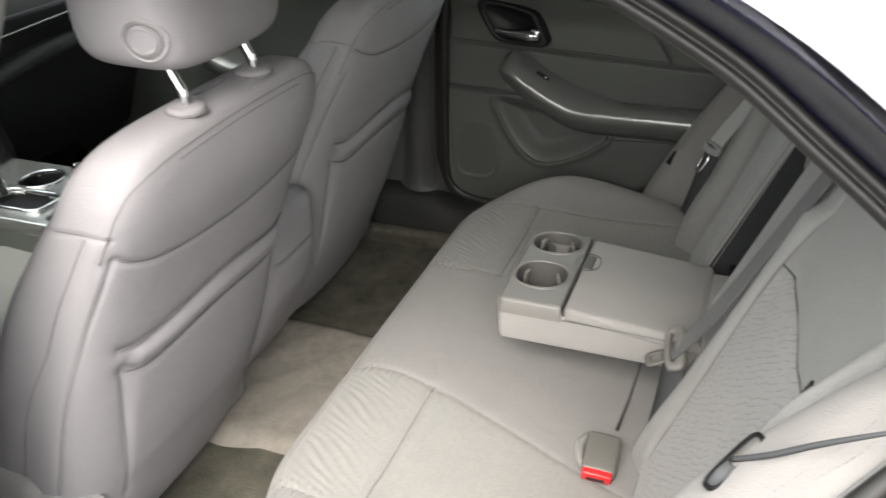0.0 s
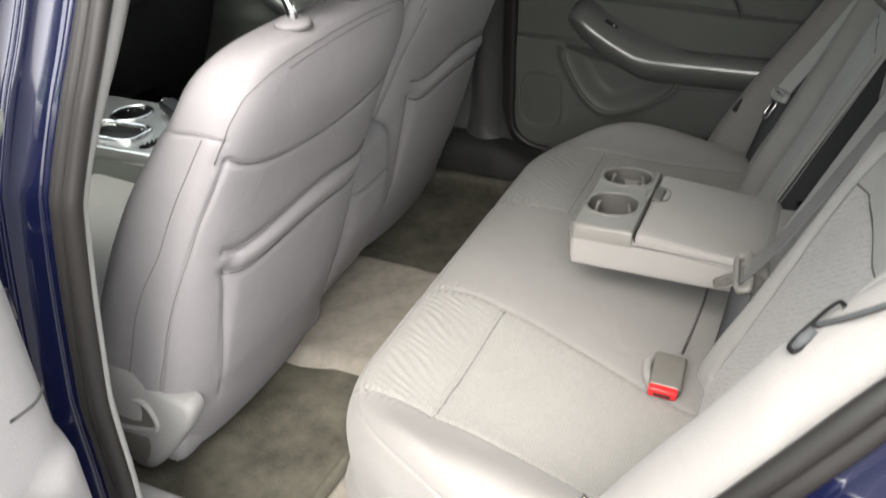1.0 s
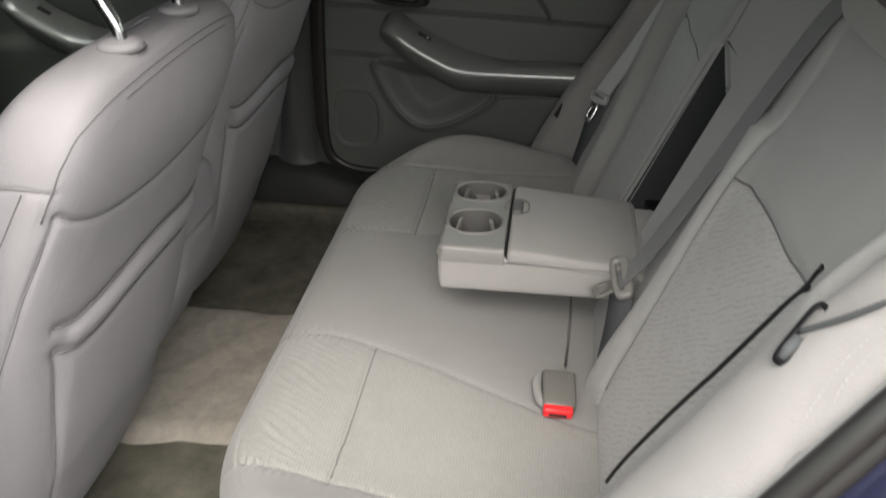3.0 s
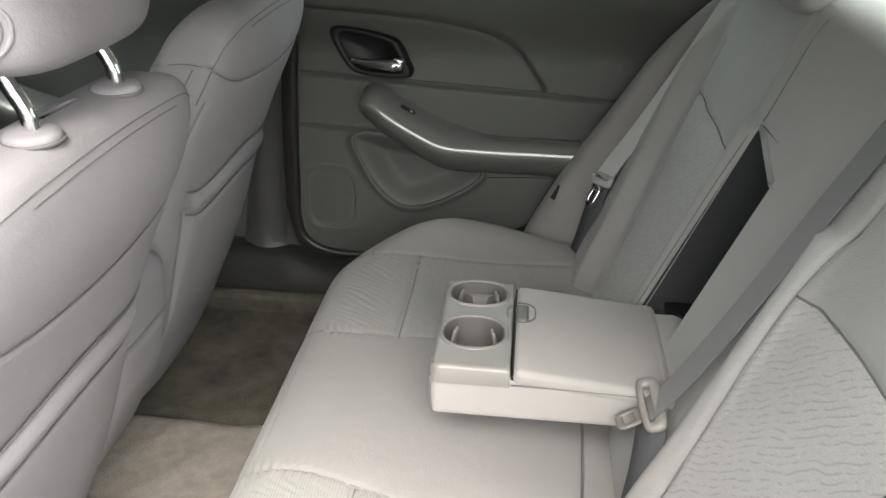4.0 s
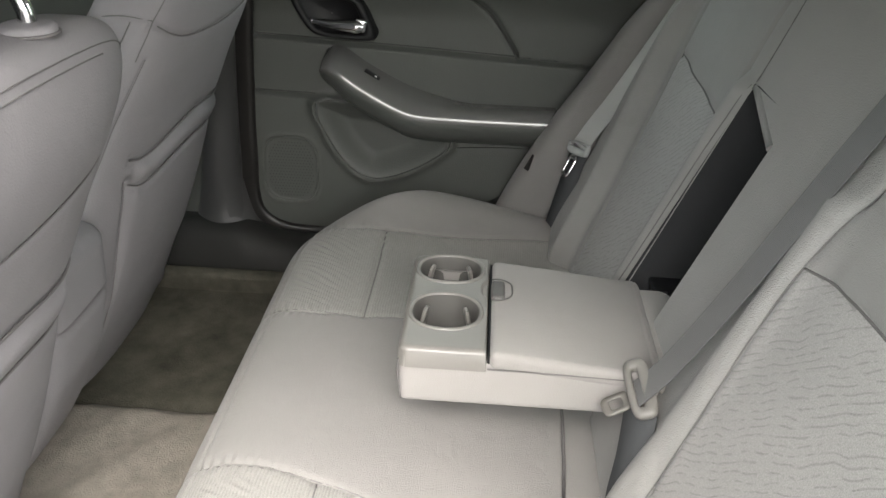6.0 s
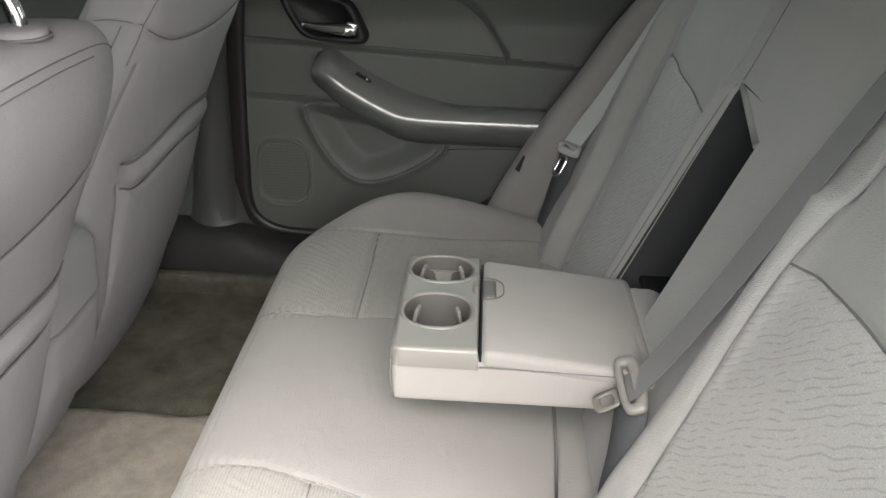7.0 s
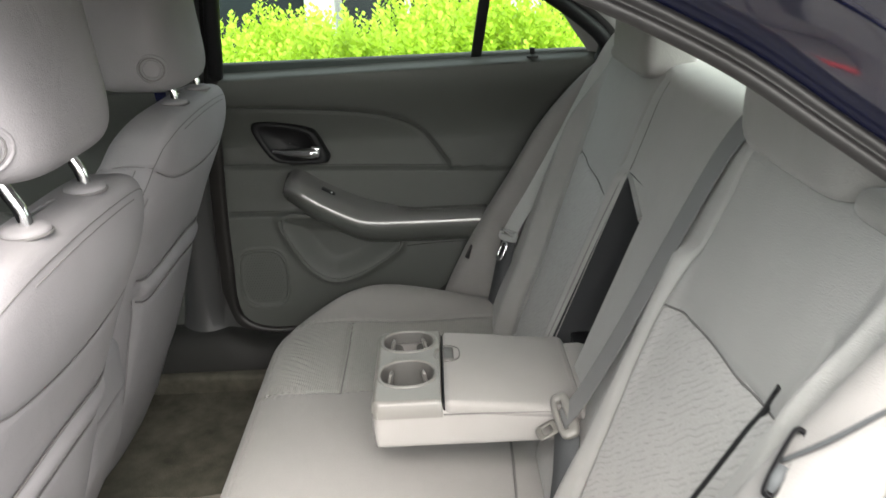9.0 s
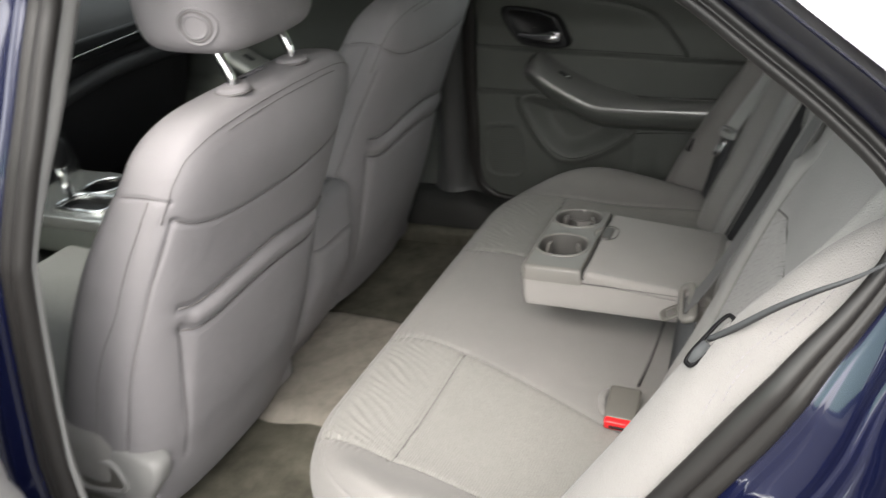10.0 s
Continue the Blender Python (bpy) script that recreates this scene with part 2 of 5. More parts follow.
def cr(C, s):
    """Catmull-Rom over the control values C[k] at s in 0 to 1."""
    C = np.asarray(C, float)
    K = len(C)
    t = np.clip(s, 0, 1) * (K - 1)
    i = np.clip(np.floor(t).astype(int), 0, K - 2)
    u = t - i
    if C.ndim == 1:
        C = np.repeat(C[:, None], s.size, 1)
    j = np.arange(s.size)
    a, b, c, d = C[np.maximum(i - 1, 0), j], C[i, j], C[i + 1, j], C[np.minimum(i + 2, K - 1), j]
    return 0.5 * (2 * b + (c - a) * u + (2 * a - 5 * b + 4 * c - d) * u * u + (3 * b - a - 3 * c + d) * u ** 3)


def smooth01(x):
    x = np.clip(x, 0, 1)
    return x * x * (3 - 2 * x)


def normals(V):
    du, dv = np.gradient(V, axis=0), np.gradient(V, axis=1)
    n = np.cross(du, dv)
    return n / np.maximum(np.linalg.norm(n, axis=2, keepdims=True), 1e-9)


def away(A, B, line):
    """Distance from each (A, B) to a polyline."""
    best = np.full(A.shape, 1e9)
    for (a0, b0), (a1, b1) in zip(line[:-1], line[1:]):
        da, db = a1 - a0, b1 - b0
        t = np.clip(((A - a0) * da + (B - b0) * db) / max(da * da + db * db, 1e-12), 0, 1)
        best = np.minimum(best, np.hypot(A - a0 - t * da, B - b0 - t * db))
    return best


def sew(V, A, B, lines, depth=0.004, w=0.004, sign=1.0, where=None):
    """Press seams into a sheet."""
    n = normals(V) * sign
    d = np.zeros(A.shape)
    for line in lines:
        r = away(A, B, line)
        d = np.maximum(d, depth * (np.exp(-(r / w) ** 2) + 0.30 * np.exp(-(r / (4.5 * w)) ** 2)))
    if where is not None:
        d = d * where
    return V - n * d[:, :, None]


def sheet(name, V, mat, parent=None, mask=None, label="", close_u=False, close_v=False, caps=False, flip=False):
    """A mesh from a grid of points; mask picks its faces."""
    nu, nv = V.shape[:2]
    I = np.arange(nu * nv).reshape(nu, nv)
    if close_u:
        I = np.vstack([I, I[:1]])
    if close_v:
        I = np.hstack([I, I[:, :1]])
    q = np.stack([I[:-1, :-1], I[1:, :-1], I[1:, 1:], I[:-1, 1:]], 2)
    if flip:
        q = q[:, :, ::-1]
    q = q[mask] if mask is not None else q.reshape(-1, 4)
    pts = V.reshape(-1, 3)
    used = np.unique(q)
    remap = np.zeros(nu * nv, int)
    remap[used] = np.arange(len(used))
    F = [tuple(f) for f in remap[q]]
    pts = pts[used]
    if caps and mask is None:
        for ring in (I[0], I[-1]):
            c = V.reshape(-1, 3)[ring].mean(0)
            pts = np.vstack([pts, c])
            k = len(pts) - 1
            F += [(ring[j], ring[j + 1], k) for j in range(len(ring) - 1)]
    return obj(name, pts, F, mat, parent, True, label)


def tube(name, points, r, mat, parent=None, seg=10, closed=False, label="", flat=1.0, up=None):
    """A round bar along a line; r may vary."""
    P = np.array(points, float)
    n = len(P)
    r = np.broadcast_to(np.asarray(r, float), (n,))
    T = np.gradient(P, axis=0) if not closed else np.roll(P, -1, 0) - np.roll(P, 1, 0)
    T /= np.maximum(np.linalg.norm(T, axis=1, keepdims=True), 1e-9)
    a = np.array(up if up is not None else ((0, 0, 1) if abs(T[0][2]) < 0.9 else (1, 0, 0)), float)
    V = np.zeros((n, seg, 3))
    for i in range(n):
        a = a - T[i] * (a @ T[i])
        a /= max(np.linalg.norm(a), 1e-9)
        b = np.cross(T[i], a)
        th = np.linspace(0, 2 * np.pi, seg, endpoint=False)
        V[i] = P[i] + r[i] * (np.cos(th)[:, None] * a * flat + np.sin(th)[:, None] * b)
    return sheet(name, V, mat, parent, None, label, close_u=closed, close_v=True, caps=not closed)


def ribbon(name, points, facing, width, mat, parent=None, thick=0.0016, label="", ribs=0):
    """Belt webbing: a flat band along a line, its face turned to facing at each point."""
    P = np.array(points, float)
    N = np.array(facing, float)
    if N.ndim == 1:
        N = np.repeat(N[None], len(P), 0)
    T = np.gradient(P, axis=0)
    T /= np.linalg.norm(T, axis=1, keepdims=True)
    S = np.cross(T, N)
    S /= np.linalg.norm(S, axis=1, keepdims=True)
    N = np.cross(S, T)
    prof = []
    k = max(ribs * 4, 2)
    for j in range(k + 1):
        u = -1 + 2 * j / k
        prof.append((u * width / 2, thick / 2 + (0.0006 * math.cos(2 * math.pi * ribs * (u + 1) / 2) if ribs else 0)))
    prof += [(width / 2, -thick / 2), (-width / 2, -thick / 2)]
    V = np.stack([P + S * a + N * b for a, b in prof], 1)
    return sheet(name, V, mat, parent, None, label, close_v=True, caps=True)


def stitches(name, points, mat, parent, step=0.006, r=0.0007, normal=(0, 0, 1)):
    """Thread dashes along a seam, in one mesh."""
    P = np.array(points, float)
    s = np.concatenate([[0], np.cumsum(np.linalg.norm(np.diff(P, axis=0), axis=1))])
    V, F = [], []
    t = 0.0
    while t + step * 0.65 < s[-1]:
        a = np.array([np.interp(t, s, P[:, k]) for k in range(3)])
        b = np.array([np.interp(t + step * 0.65, s, P[:, k]) for k in range(3)])
        d = (b - a) / max(np.linalg.norm(b - a), 1e-9)
        n = np.array(normal, float)
        n = n - d * (n @ d)
        n /= max(np.linalg.norm(n), 1e-9)
        c = np.cross(d, n)
        k = len(V)
        for e in (a, b):
            for x, y in ((-1, 0), (0, 1.2), (1, 0), (0, -1)):
                V.append(e + r * (x * c + y * n))
        F += [(k + j, k + (j + 1) % 4, k + 4 + (j + 1) % 4, k + 4 + j) for j in range(4)]
        F += [(k, k + 1, k + 2, k + 3), (k + 4, k + 5, k + 6, k + 7)]
        t += step
    return obj(name, V, F, mat, parent)


def trace(V, A, B, line, where=None, sink=0.0, step=0.005, sign=1.0):
    """Points of the sheet under a seam drawn in the sheet's own coordinates."""
    L = spline(line, max(4, int(sum(math.dist(p, q) for p, q in zip(line[:-1], line[1:])) / step)))
    keep = np.ones(A.shape, bool) if where is None else (where > 0.5)
    P, N, a, bb = V[keep], normals(V)[keep] * sign, A[keep], B[keep]
    out = []
    for u, w in L:
        d = (a - u) ** 2 + (bb - w) ** 2
        k = np.argpartition(d, 4)[:4]
        g = 1 / (d[k] + 1e-8)
        out.append((P[k] * g[:, None]).sum(0) / g.sum() - N[k[0]] * sink)
    out = np.array(out)
    for _ in range(8):
        out[1:-1] = (out[:-2] + 2 * out[1:-1] + out[2:]) / 4
    return out


def traced_tube(name, V, A, B, line, mat, parent, r=0.0011, where=None, sink=0.0, step=0.005, sign=1.0):
    """A thin tube along a seam line; dark ones stand in for groove shade."""
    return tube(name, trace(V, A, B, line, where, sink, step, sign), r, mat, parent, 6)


def ellipsoid(half, e1, e2, nu=40, nv=24):
    """A box-like rounded body: grid of points of a superellipsoid."""
    u = np.linspace(-np.pi, np.pi, nu, endpoint=False)[:, None]
    v = np.linspace(-np.pi / 2, np.pi / 2, nv)[None, :]
    p = lambda c, e: np.sign(c) * np.abs(c) ** e
    x = half[0] * p(np.cos(v), e1) * p(np.cos(u), e2)
    y = half[1] * p(np.cos(v), e1) * p(np.sin(u), e2)
    z = half[2] * p(np.sin(v), e1) * np.ones_like(u)
    return np.stack([x, y, z], 2)


# ---- door opening: outline of the near one, mirrored for the far one ----
OPENING = [(-0.347, 0.64), (-0.345, 0.75), (-0.335, 0.90), (-0.32, 1.02), (-0.30, 1.12), (-0.285, 1.21), (-0.265, 1.29), (-0.22, 1.345), (-0.10, 1.365), (0.05, 1.36), (0.15, 1.335),
           (0.205, 1.311), (0.27, 1.281), (0.325, 1.251), (0.375, 1.216), (0.425, 1.180), (0.466, 1.145), (0.482, 1.120), (0.475, 1.09), (0.455, 1.055), (0.425, 1.012), (0.365, 0.918),
           (0.27, 0.77), (0.195, 0.640), (0.125, 0.553), (0.04, 0.510), (-0.06, 0.495), (-0.18, 0.490), (-0.285, 0.495), (-0.335, 0.525), (-0.348, 0.575)]


def side_y(z):
    return -np.interp(z, [0.3, 0.75, 1.0, 1.10, 1.25, 1.37], [0.69, 0.69, 0.664, 0.630, 0.568, 0.54])


OUTLINE = spline(OPENING, 240, closed=True)
_t = np.roll(OUTLINE, -1, 0) - np.roll(OUTLINE, 1, 0)
_t /= np.linalg.norm(_t, axis=1, keepdims=True)
OUTWARD = np.stack([-_t[:, 1], _t[:, 0]], 1)


NARROW = 1 - 0.5 * smooth01((OUTLINE[:, 1] - 0.95) / 0.15) * smooth01((OUTLINE[:, 0] + 0.1) / 0.2)


def swept(profile, side=1, stretch=None):
    """Sweep a profile of (offset outward in the side's plane, offset away from the car) round the door opening."""
    V = np.zeros((len(OUTLINE), len(profile), 3))
    for j, (a, b) in enumerate(profile):
        k = NARROW if stretch is None else stretch
        x = OUTLINE[:, 0] + OUTWARD[:, 0] * a * k
        z = OUTLINE[:, 1] + OUTWARD[:, 1] * a * k
        y = side_y(OUTLINE[:, 1]) - b * (NARROW if stretch is None else 1)
        V[:, j] = np.stack([x, y * side, z], 1)
    return V


body = thing("car_body", "dark navy blue painted car body around the open door", "car body", kind="structure")
low = smooth01((0.95 - OUTLINE[:, 1]) / 0.25) * smooth01((OUTLINE[:, 0] + 0.1) / 0.15)
JAMB = [(0.005, -0.012), (0.010, -0.004), (0.020, 0.003), (0.030, 0.005), (0.0345, 0.0075), (0.039, 0.0078), (0.046, 0.0105), (0.053, 0.015), (0.059, 0.0215), (0.0625, 0.029), (0.066, 0.0315), (0.070, 0.030), (0.074, 0.0265), (0.078, 0.0265), (0.083, 0.031), (0.090, 0.040), (0.097, 0.052), (0.1005, 0.0605), (0.104, 0.064), (0.108, 0.062), (0.112, 0.0595), (0.117, 0.062), (0.126, 0.073), (0.138, 0.094), (0.15, 0.125)]
ridge = lambda a, c, h, w: h * math.exp(-((a - c) / w) ** 2)
PLAIN = [tuple(p) for p in spline(JAMB, 110)]
RIDGED = [(a, b + ridge(a, 0.056, 0.0065, 0.0040) + ridge(a, 0.0735, 0.0055, 0.0035) + ridge(a, 0.0905, 0.0070, 0.0045) + ridge(a, 0.110, 0.0050, 0.0032) + ridge(a, 0.122, 0.0055, 0.0036)) for a, b in PLAIN]
RAIL = [(a, 0.14 * (a / 0.15) ** 1.6 - 0.012 * (1 - a / 0.15)) for a, b in PLAIN]
wide = (1 + 1.3 * low) * (1.1 * NARROW - 0.1)
low3 = (1 - smooth01((OUTLINE[:, 1] - 0.95) / 0.2) * smooth01((OUTLINE[:, 0] + 0.1) / 0.2))[:, None, None]
pressed = (smooth01((OUTLINE[:, 0] + 0.02) / 0.08) * smooth01((0.92 - OUTLINE[:, 1]) / 0.12))[:, None, None]
sheet("side_panel", (swept(PLAIN, stretch=wide) * (1 - pressed) + swept(RIDGED, stretch=wide) * pressed) * low3 + swept(RAIL, stretch=wide) * (1 - low3), PAINT, body, None, "navy blue painted door jamb", close_u=True)
sheet("side_panel", swept([(0.032, 0.0), (0.045, 0.008), (0.066, 0.04), (0.10, 0.075), (0.13, 0.12)], -1), PAINT, body, None, "navy blue painted door jamb", close_u=True, flip=True)
lobe = spline([(-0.010, 0.004), (-0.006, 0.011), (0.001, 0.014), (0.007, 0.012), (0.0105, 0.007), (0.014, 0.0095), (0.020, 0.0115), (0.026, 0.008), (0.028, 0.001), (0.022, -0.005), (0.0, -0.007), (-0.008, -0.003)], 30, True)
for s in (1, -1):
    seal = tagged(sheet("door_seal", swept(lobe if s > 0 else [(a, b - 0.012) for a, b in lobe], s), RUBBER, None, None, "", close_u=True, close_v=True), "black rubber weatherstrip round the door opening", "door seal", kind="structure")
    prof = [(-0.002, -0.004), (-0.005, -0.008), (-0.005, -0.013), (0.0, -0.018), (0.03, -0.024)] if s > 0 else [(0.022, -0.012), (0.02, -0.028), (0.03, -0.045), (0.05, -0.055)]
    trim_v = swept(prof, s)
    if s > 0:
        deep = (smooth01((-0.20 - OUTLINE[:, 0]) / 0.08) * smooth01((OUTLINE[:, 1] - 0.98) / 0.22))[:, None, None]
        trim_v = trim_v * (1 - deep) + deep * swept([(-0.002, -0.004), (-0.006, -0.010), (-0.007, -0.022), (-0.004, -0.032), (0.03, -0.040)], s)
    tagged(sheet("opening_trim", trim_v, TRIM_LIGHT if s > 0 else TRIM_FAR_SHADE, None, None, "", close_u=True), "grey plastic trim inside the door opening", "trim", kind="structure")

# ---- floor ----
FLOOR = 0.395
gx, gy = np.meshgrid(np.linspace(-1.5, -0.02, 150), np.linspace(-0.70, 0.70, 150), indexing="ij")
tunnel = smooth01((0.215 - np.abs(gy)) / 0.06) * 0.035
edge = smooth01((np.abs(gy) - 0.56) / 0.10) * 0.10
gz = FLOOR - 0.012 + tunnel + edge + 0.002 * np.sin(gx * 31 + gy * 17) + 0.0015 * np.sin(gx * 57 - gy * 44)
tagged(sheet("floor", np.stack([gx, gy, gz], 2)[84:], CARPET), "beige grey carpet on the car floor", "carpet", kind="structure")

tagged(sheet("front_floor", np.stack([gx, gy, gz], 2)[:85], FRONT_CARPET), "front footwell carpet, much darker than the rear", "carpet", kind="structure")


def floor_mat(y0, y1):
    m, n = 70, 60
    x, y = np.meshgrid(np.linspace(-0.60, -0.24, m), np.linspace(y0, y1, n), indexing="ij")
    d = np.minimum(np.minimum(x + 0.60, -0.24 - x), np.minimum(y - y0, y1 - y))
    rim = np.exp(-((d - 0.008) / 0.006) ** 2) * 0.006
    z = FLOOR + 0.004 + rim + 0.003 * np.sin(x * 19 + 1) * np.sin(y * 23) - 0.012 * (d < 0.0015)
    return tagged(sheet("floor_mat", np.stack([x, y, z], 2), MAT), "worn brown grey carpet floor mat in the rear footwell", "floor mat", "floor mats")


floor_mat(-0.58, -0.165)
floor_mat(0.165, 0.58)

# ---- rear bench ----
bench = thing("rear_bench", "light grey cloth rear bench seat of the car", "car seat")
ny, ns = 400, 190
Y, S = np.meshgrid(np.linspace(-0.668, 0.668, ny), np.linspace(0, 1, ns), indexing="ij")
q = np.clip((np.abs(Y) - 0.34) / 0.328, 0, 0.999)
xf = -0.207 + 0.45 * (1 - np.sqrt(1 - q ** 2))
drop = 0.028 * smooth01((np.abs(Y) - 0.56) / 0.11) ** 2
sag = 0.008 * np.exp(-((np.abs(Y) - 0.32) / 0.13) ** 2)
along = lambda f: 0.31 + (xf - 0.31) * f
cx = [along(0.0), along(0.20), along(0.44), along(0.68), along(0.86), along(0.95), along(0.995), xf - 0.008, xf - 0.006, xf + 0.018, 0.31 - 0.02 * np.ones_like(Y)]
cz = [0.572, 0.578 - sag, 0.597 - sag, 0.615 - 0.5 * sag, 0.622 + 0 * Y, 0.612 + 0 * Y, 0.585 + 0 * Y, 0.53 + 0 * Y, 0.465 + 0 * Y, 0.40 + 0 * Y, 0.39 + 0 * Y]
CX = cr(np.array([c.ravel() for c in cx]), S.ravel()).reshape(Y.shape)
CZ = cr(np.array([(c + 0 * Y).ravel() for c in cz]), S.ravel()).reshape(Y.shape)
CZ = CZ - drop * smooth01((CZ - 0.42) / 0.15)
puff = np.exp(-((np.abs(Y) - 0.565) / 0.085) ** 2) * smooth01(S / 0.12) * smooth01((0.62 - S) / 0.25)
CZ = CZ + 0.034 * puff
Y2 = Y * (1 - 0.10 * smooth01((np.abs(Y) - 0.40) / 0.268)) * (1 - 0.030 * smooth01((0.572 - CZ) / 0.075) * smooth01((np.abs(Y) - 0.30) / 0.3) * (S > 0.3))
V = np.stack([CX, Y2, CZ], 2)
top = (S < 0.62)
lines = []
inner_edge = spline([(-0.20, 0.165), (-0.12, 0.158), (-0.05, 0.170), (0.10, 0.208), (0.27, 0.26)], 12)
outer_edge = spline([(-0.195, 0.420), (-0.05, 0.443), (0.05, 0.455), (0.15, 0.482), (0.29, 0.52)], 12)
for s in (-1, 1):
    lines += [[(-0.05, s * 0.170), (-0.05, s * 0.443)]]
V = sew(V, CX, Y, lines, 0.006, 0.004, 1, top)
V = sew(V, CX, Y, [[(x, s * y) for x, y in e] for e in (inner_edge, outer_edge) for s in (-1, 1)], 0.0025, 0.004, 1, top)
nose = np.abs(S - 0.505)
V = V - normals(V) * (0.002 * np.exp(-(nose / 0.006) ** 2))[:, :, None]
# puckers along the outer seams of the inserts
rr = np.minimum(away(CX, np.abs(Y), [tuple(p) for p in outer_edge]), 9)
V = V + normals(V) * (0.0013 * np.exp(-((np.minimum(rr, away(CX, np.abs(Y), [tuple(p) for p in inner_edge])) - 0.008) / 0.008) ** 2) * np.sin(CX * 520) * (S < 0.5))[:, :, None]
ruck = smooth01((np.abs(Y) - 0.17) / 0.02) * smooth01((0.44 - np.abs(Y)) / 0.02) * np.exp(-((S - 0.40) / 0.07) ** 2)
V = V + normals(V) * (0.0018 * ruck * np.sin(Y * 430 + CX * 260 + 2.0 * np.sin(Y * 61)) * (0.6 + 0.4 * np.sin(Y * 97 + CX * 140)))[:, :, None]
mid = lambda A: 0.25 * (A[:-1, :-1] + A[1:, :-1] + A[:-1, 1:] + A[1:, 1:])
fx, fy, fs = mid(CX), mid(Y), mid(S)
ins = (np.abs(fy) > np.interp(fx, inner_edge[:, 0], inner_edge[:, 1])) & (np.abs(fy) < np.interp(fx, outer_edge[:, 0], outer_edge[:, 1])) & (fs < 0.52)
sheet("cushion_cover", V, FABRIC, bench, ~ins, "plain grey cloth cushion sides and middle", flip=True)
end_n = int(0.60 * ns)
fade = smooth01((0.58 - np.linspace(0, 1, ns)[:end_n]) / 0.22)
for row, sd in ((V[0, :end_n], 1), (V[-1, :end_n], -1)):
    wall = [row]
    for dy_, dz_ in ((0.004, -0.004), (0.010, -0.012), (0.014, -0.026), (0.016, -0.045), (0.015, -0.07), (0.010, -0.10), (0.0, -0.13), (-0.018, -0.17), (-0.04, -0.20)):
        r2 = row.copy()
        r2[:, 1] -= sd * dy_ * fade
        r2[:, 2] = np.maximum(row[:, 2] + dz_, np.minimum(0.40, row[:, 2]))
        wall.append(r2)
    wall = np.stack(wall, 0)
    sheet("cushion_side", wall, FABRIC, bench, None, "plain grey cloth cushion end", flip=(sd < 0))
    for j_ in (2, 3):
        stitches("end_stitching", wall[j_, 14:end_n - 18], THREAD, bench, 0.007, 0.0008, (0, -sd, 0.4))
sheet("cushion_insert", V, WOVEN_X, bench, ins & (fy < 0), "ribbed grey woven cloth insert", flip=True)
sheet("cushion_insert", V, WOVEN_X, bench, ins & (fy > 0), "ribbed grey woven cloth insert", flip=True)
for s in (-1, 1):
    # Dark lines carry the shade of the sewn cushion grooves.
    traced_tube("cross_seam", V, CX, Y, [(-0.05, s * 0.170), (-0.05, s * 0.32), (-0.05, s * 0.443)], SEAM, bench, 0.0013, S < 0.5)
    traced_tube("insert_seam", V, CX, Y, [(x, s * y) for x, y in inner_edge[::3]] + [(inner_edge[-1][0], s * inner_edge[-1][1])], SEAM, bench, 0.0007, S < 0.5)
    traced_tube("insert_seam", V, CX, Y, [(x, s * y) for x, y in outer_edge[::3]] + [(outer_edge[-1][0], s * outer_edge[-1][1])], SEAM, bench, 0.0008, S < 0.5)
k = int(0.505 * (ns - 1))
N = normals(V)
stitches("front_stitching", V[6:-6, k] - N[6:-6, k] * 0.0012, THREAD, bench, 0.007, 0.0009, (-1, 0, 0.6))
stitches("front_stitching", V[6:-6, k + 4] - N[6:-6, k + 4] * 0.0008, THREAD, bench, 0.007, 0.0007, (-1, 0, 0.6))

tube("rear_cushion_seam", [(0.231, 0.10, 0.5815), (0.230, 0.0, 0.581), (0.227, -0.08, 0.581), (0.223, -0.14, 0.580)], 0.0022, SEAM, bench, 6)
# backrest
LEAN = 0.4


def back_x(z):
    return 0.275 + LEAN * (z - 0.6)


bz = np.array([0.50, 0.56, 0.62, 0.72, 0.84, 0.96, 1.06, 1.105, 1.132, 1.140, 1.135, 1.12])
bx = np.array([0.30, 0.268, 0.280, 0.322, 0.370, 0.418, 0.458, 0.477, 0.498, 0.53, 0.58, 0.64])
ny, ns = 330, 200
Y, S = np.meshgrid(np.linspace(-0.56, 0.56, ny), np.linspace(0, 1, ns), indexing="ij")
BX = cr(bx, S.ravel()).reshape(Y.shape)
BZ = cr(bz, S.ravel()).reshape(Y.shape)
a = np.abs(Y)
GAP = [(0.412, 0.56), (0.418, 0.62), (0.438, 0.73), (0.468, 0.83), (0.490, 0.92), (0.500, 0.97), (0.508, 1.04)]
gap_y = np.interp(BZ, [z_ for _, z_ in GAP], [y_ for y_, _ in GAP])
bolster = 0.036 * smooth01((a - gap_y - 0.003) / 0.028) + 0.016 * np.exp(-((a - 0.172) / 0.024) ** 2) * smooth01((0.995 - BZ) / 0.02)
fall = 0.04 * smooth01((a - 0.53) / 0.03) ** 2
bolster = bolster * smooth01((1.12 - BZ) / 0.15)
BX2 = BX - bolster + fall
V = np.stack([BX2, Y, BZ], 2)
front = S < 0.72
arc = [(0.190, 0.918), (0.24, 0.927), (0.30, 0.930), (0.37, 0.933), (0.44, 0.937), (0.480, 0.940)]
outer_line = [(0.402, 0.60), (0.411, 0.66), (0.425, 0.73), (0.455, 0.83), (0.478, 0.92), (0.488, 0.965), (0.496, 1.02)]
inner_line = [(0.205, 0.60), (0.195, 0.75), (0.188, 0.90), (0.20, 1.0), (0.205, 1.06), (0.20, 1.12)]
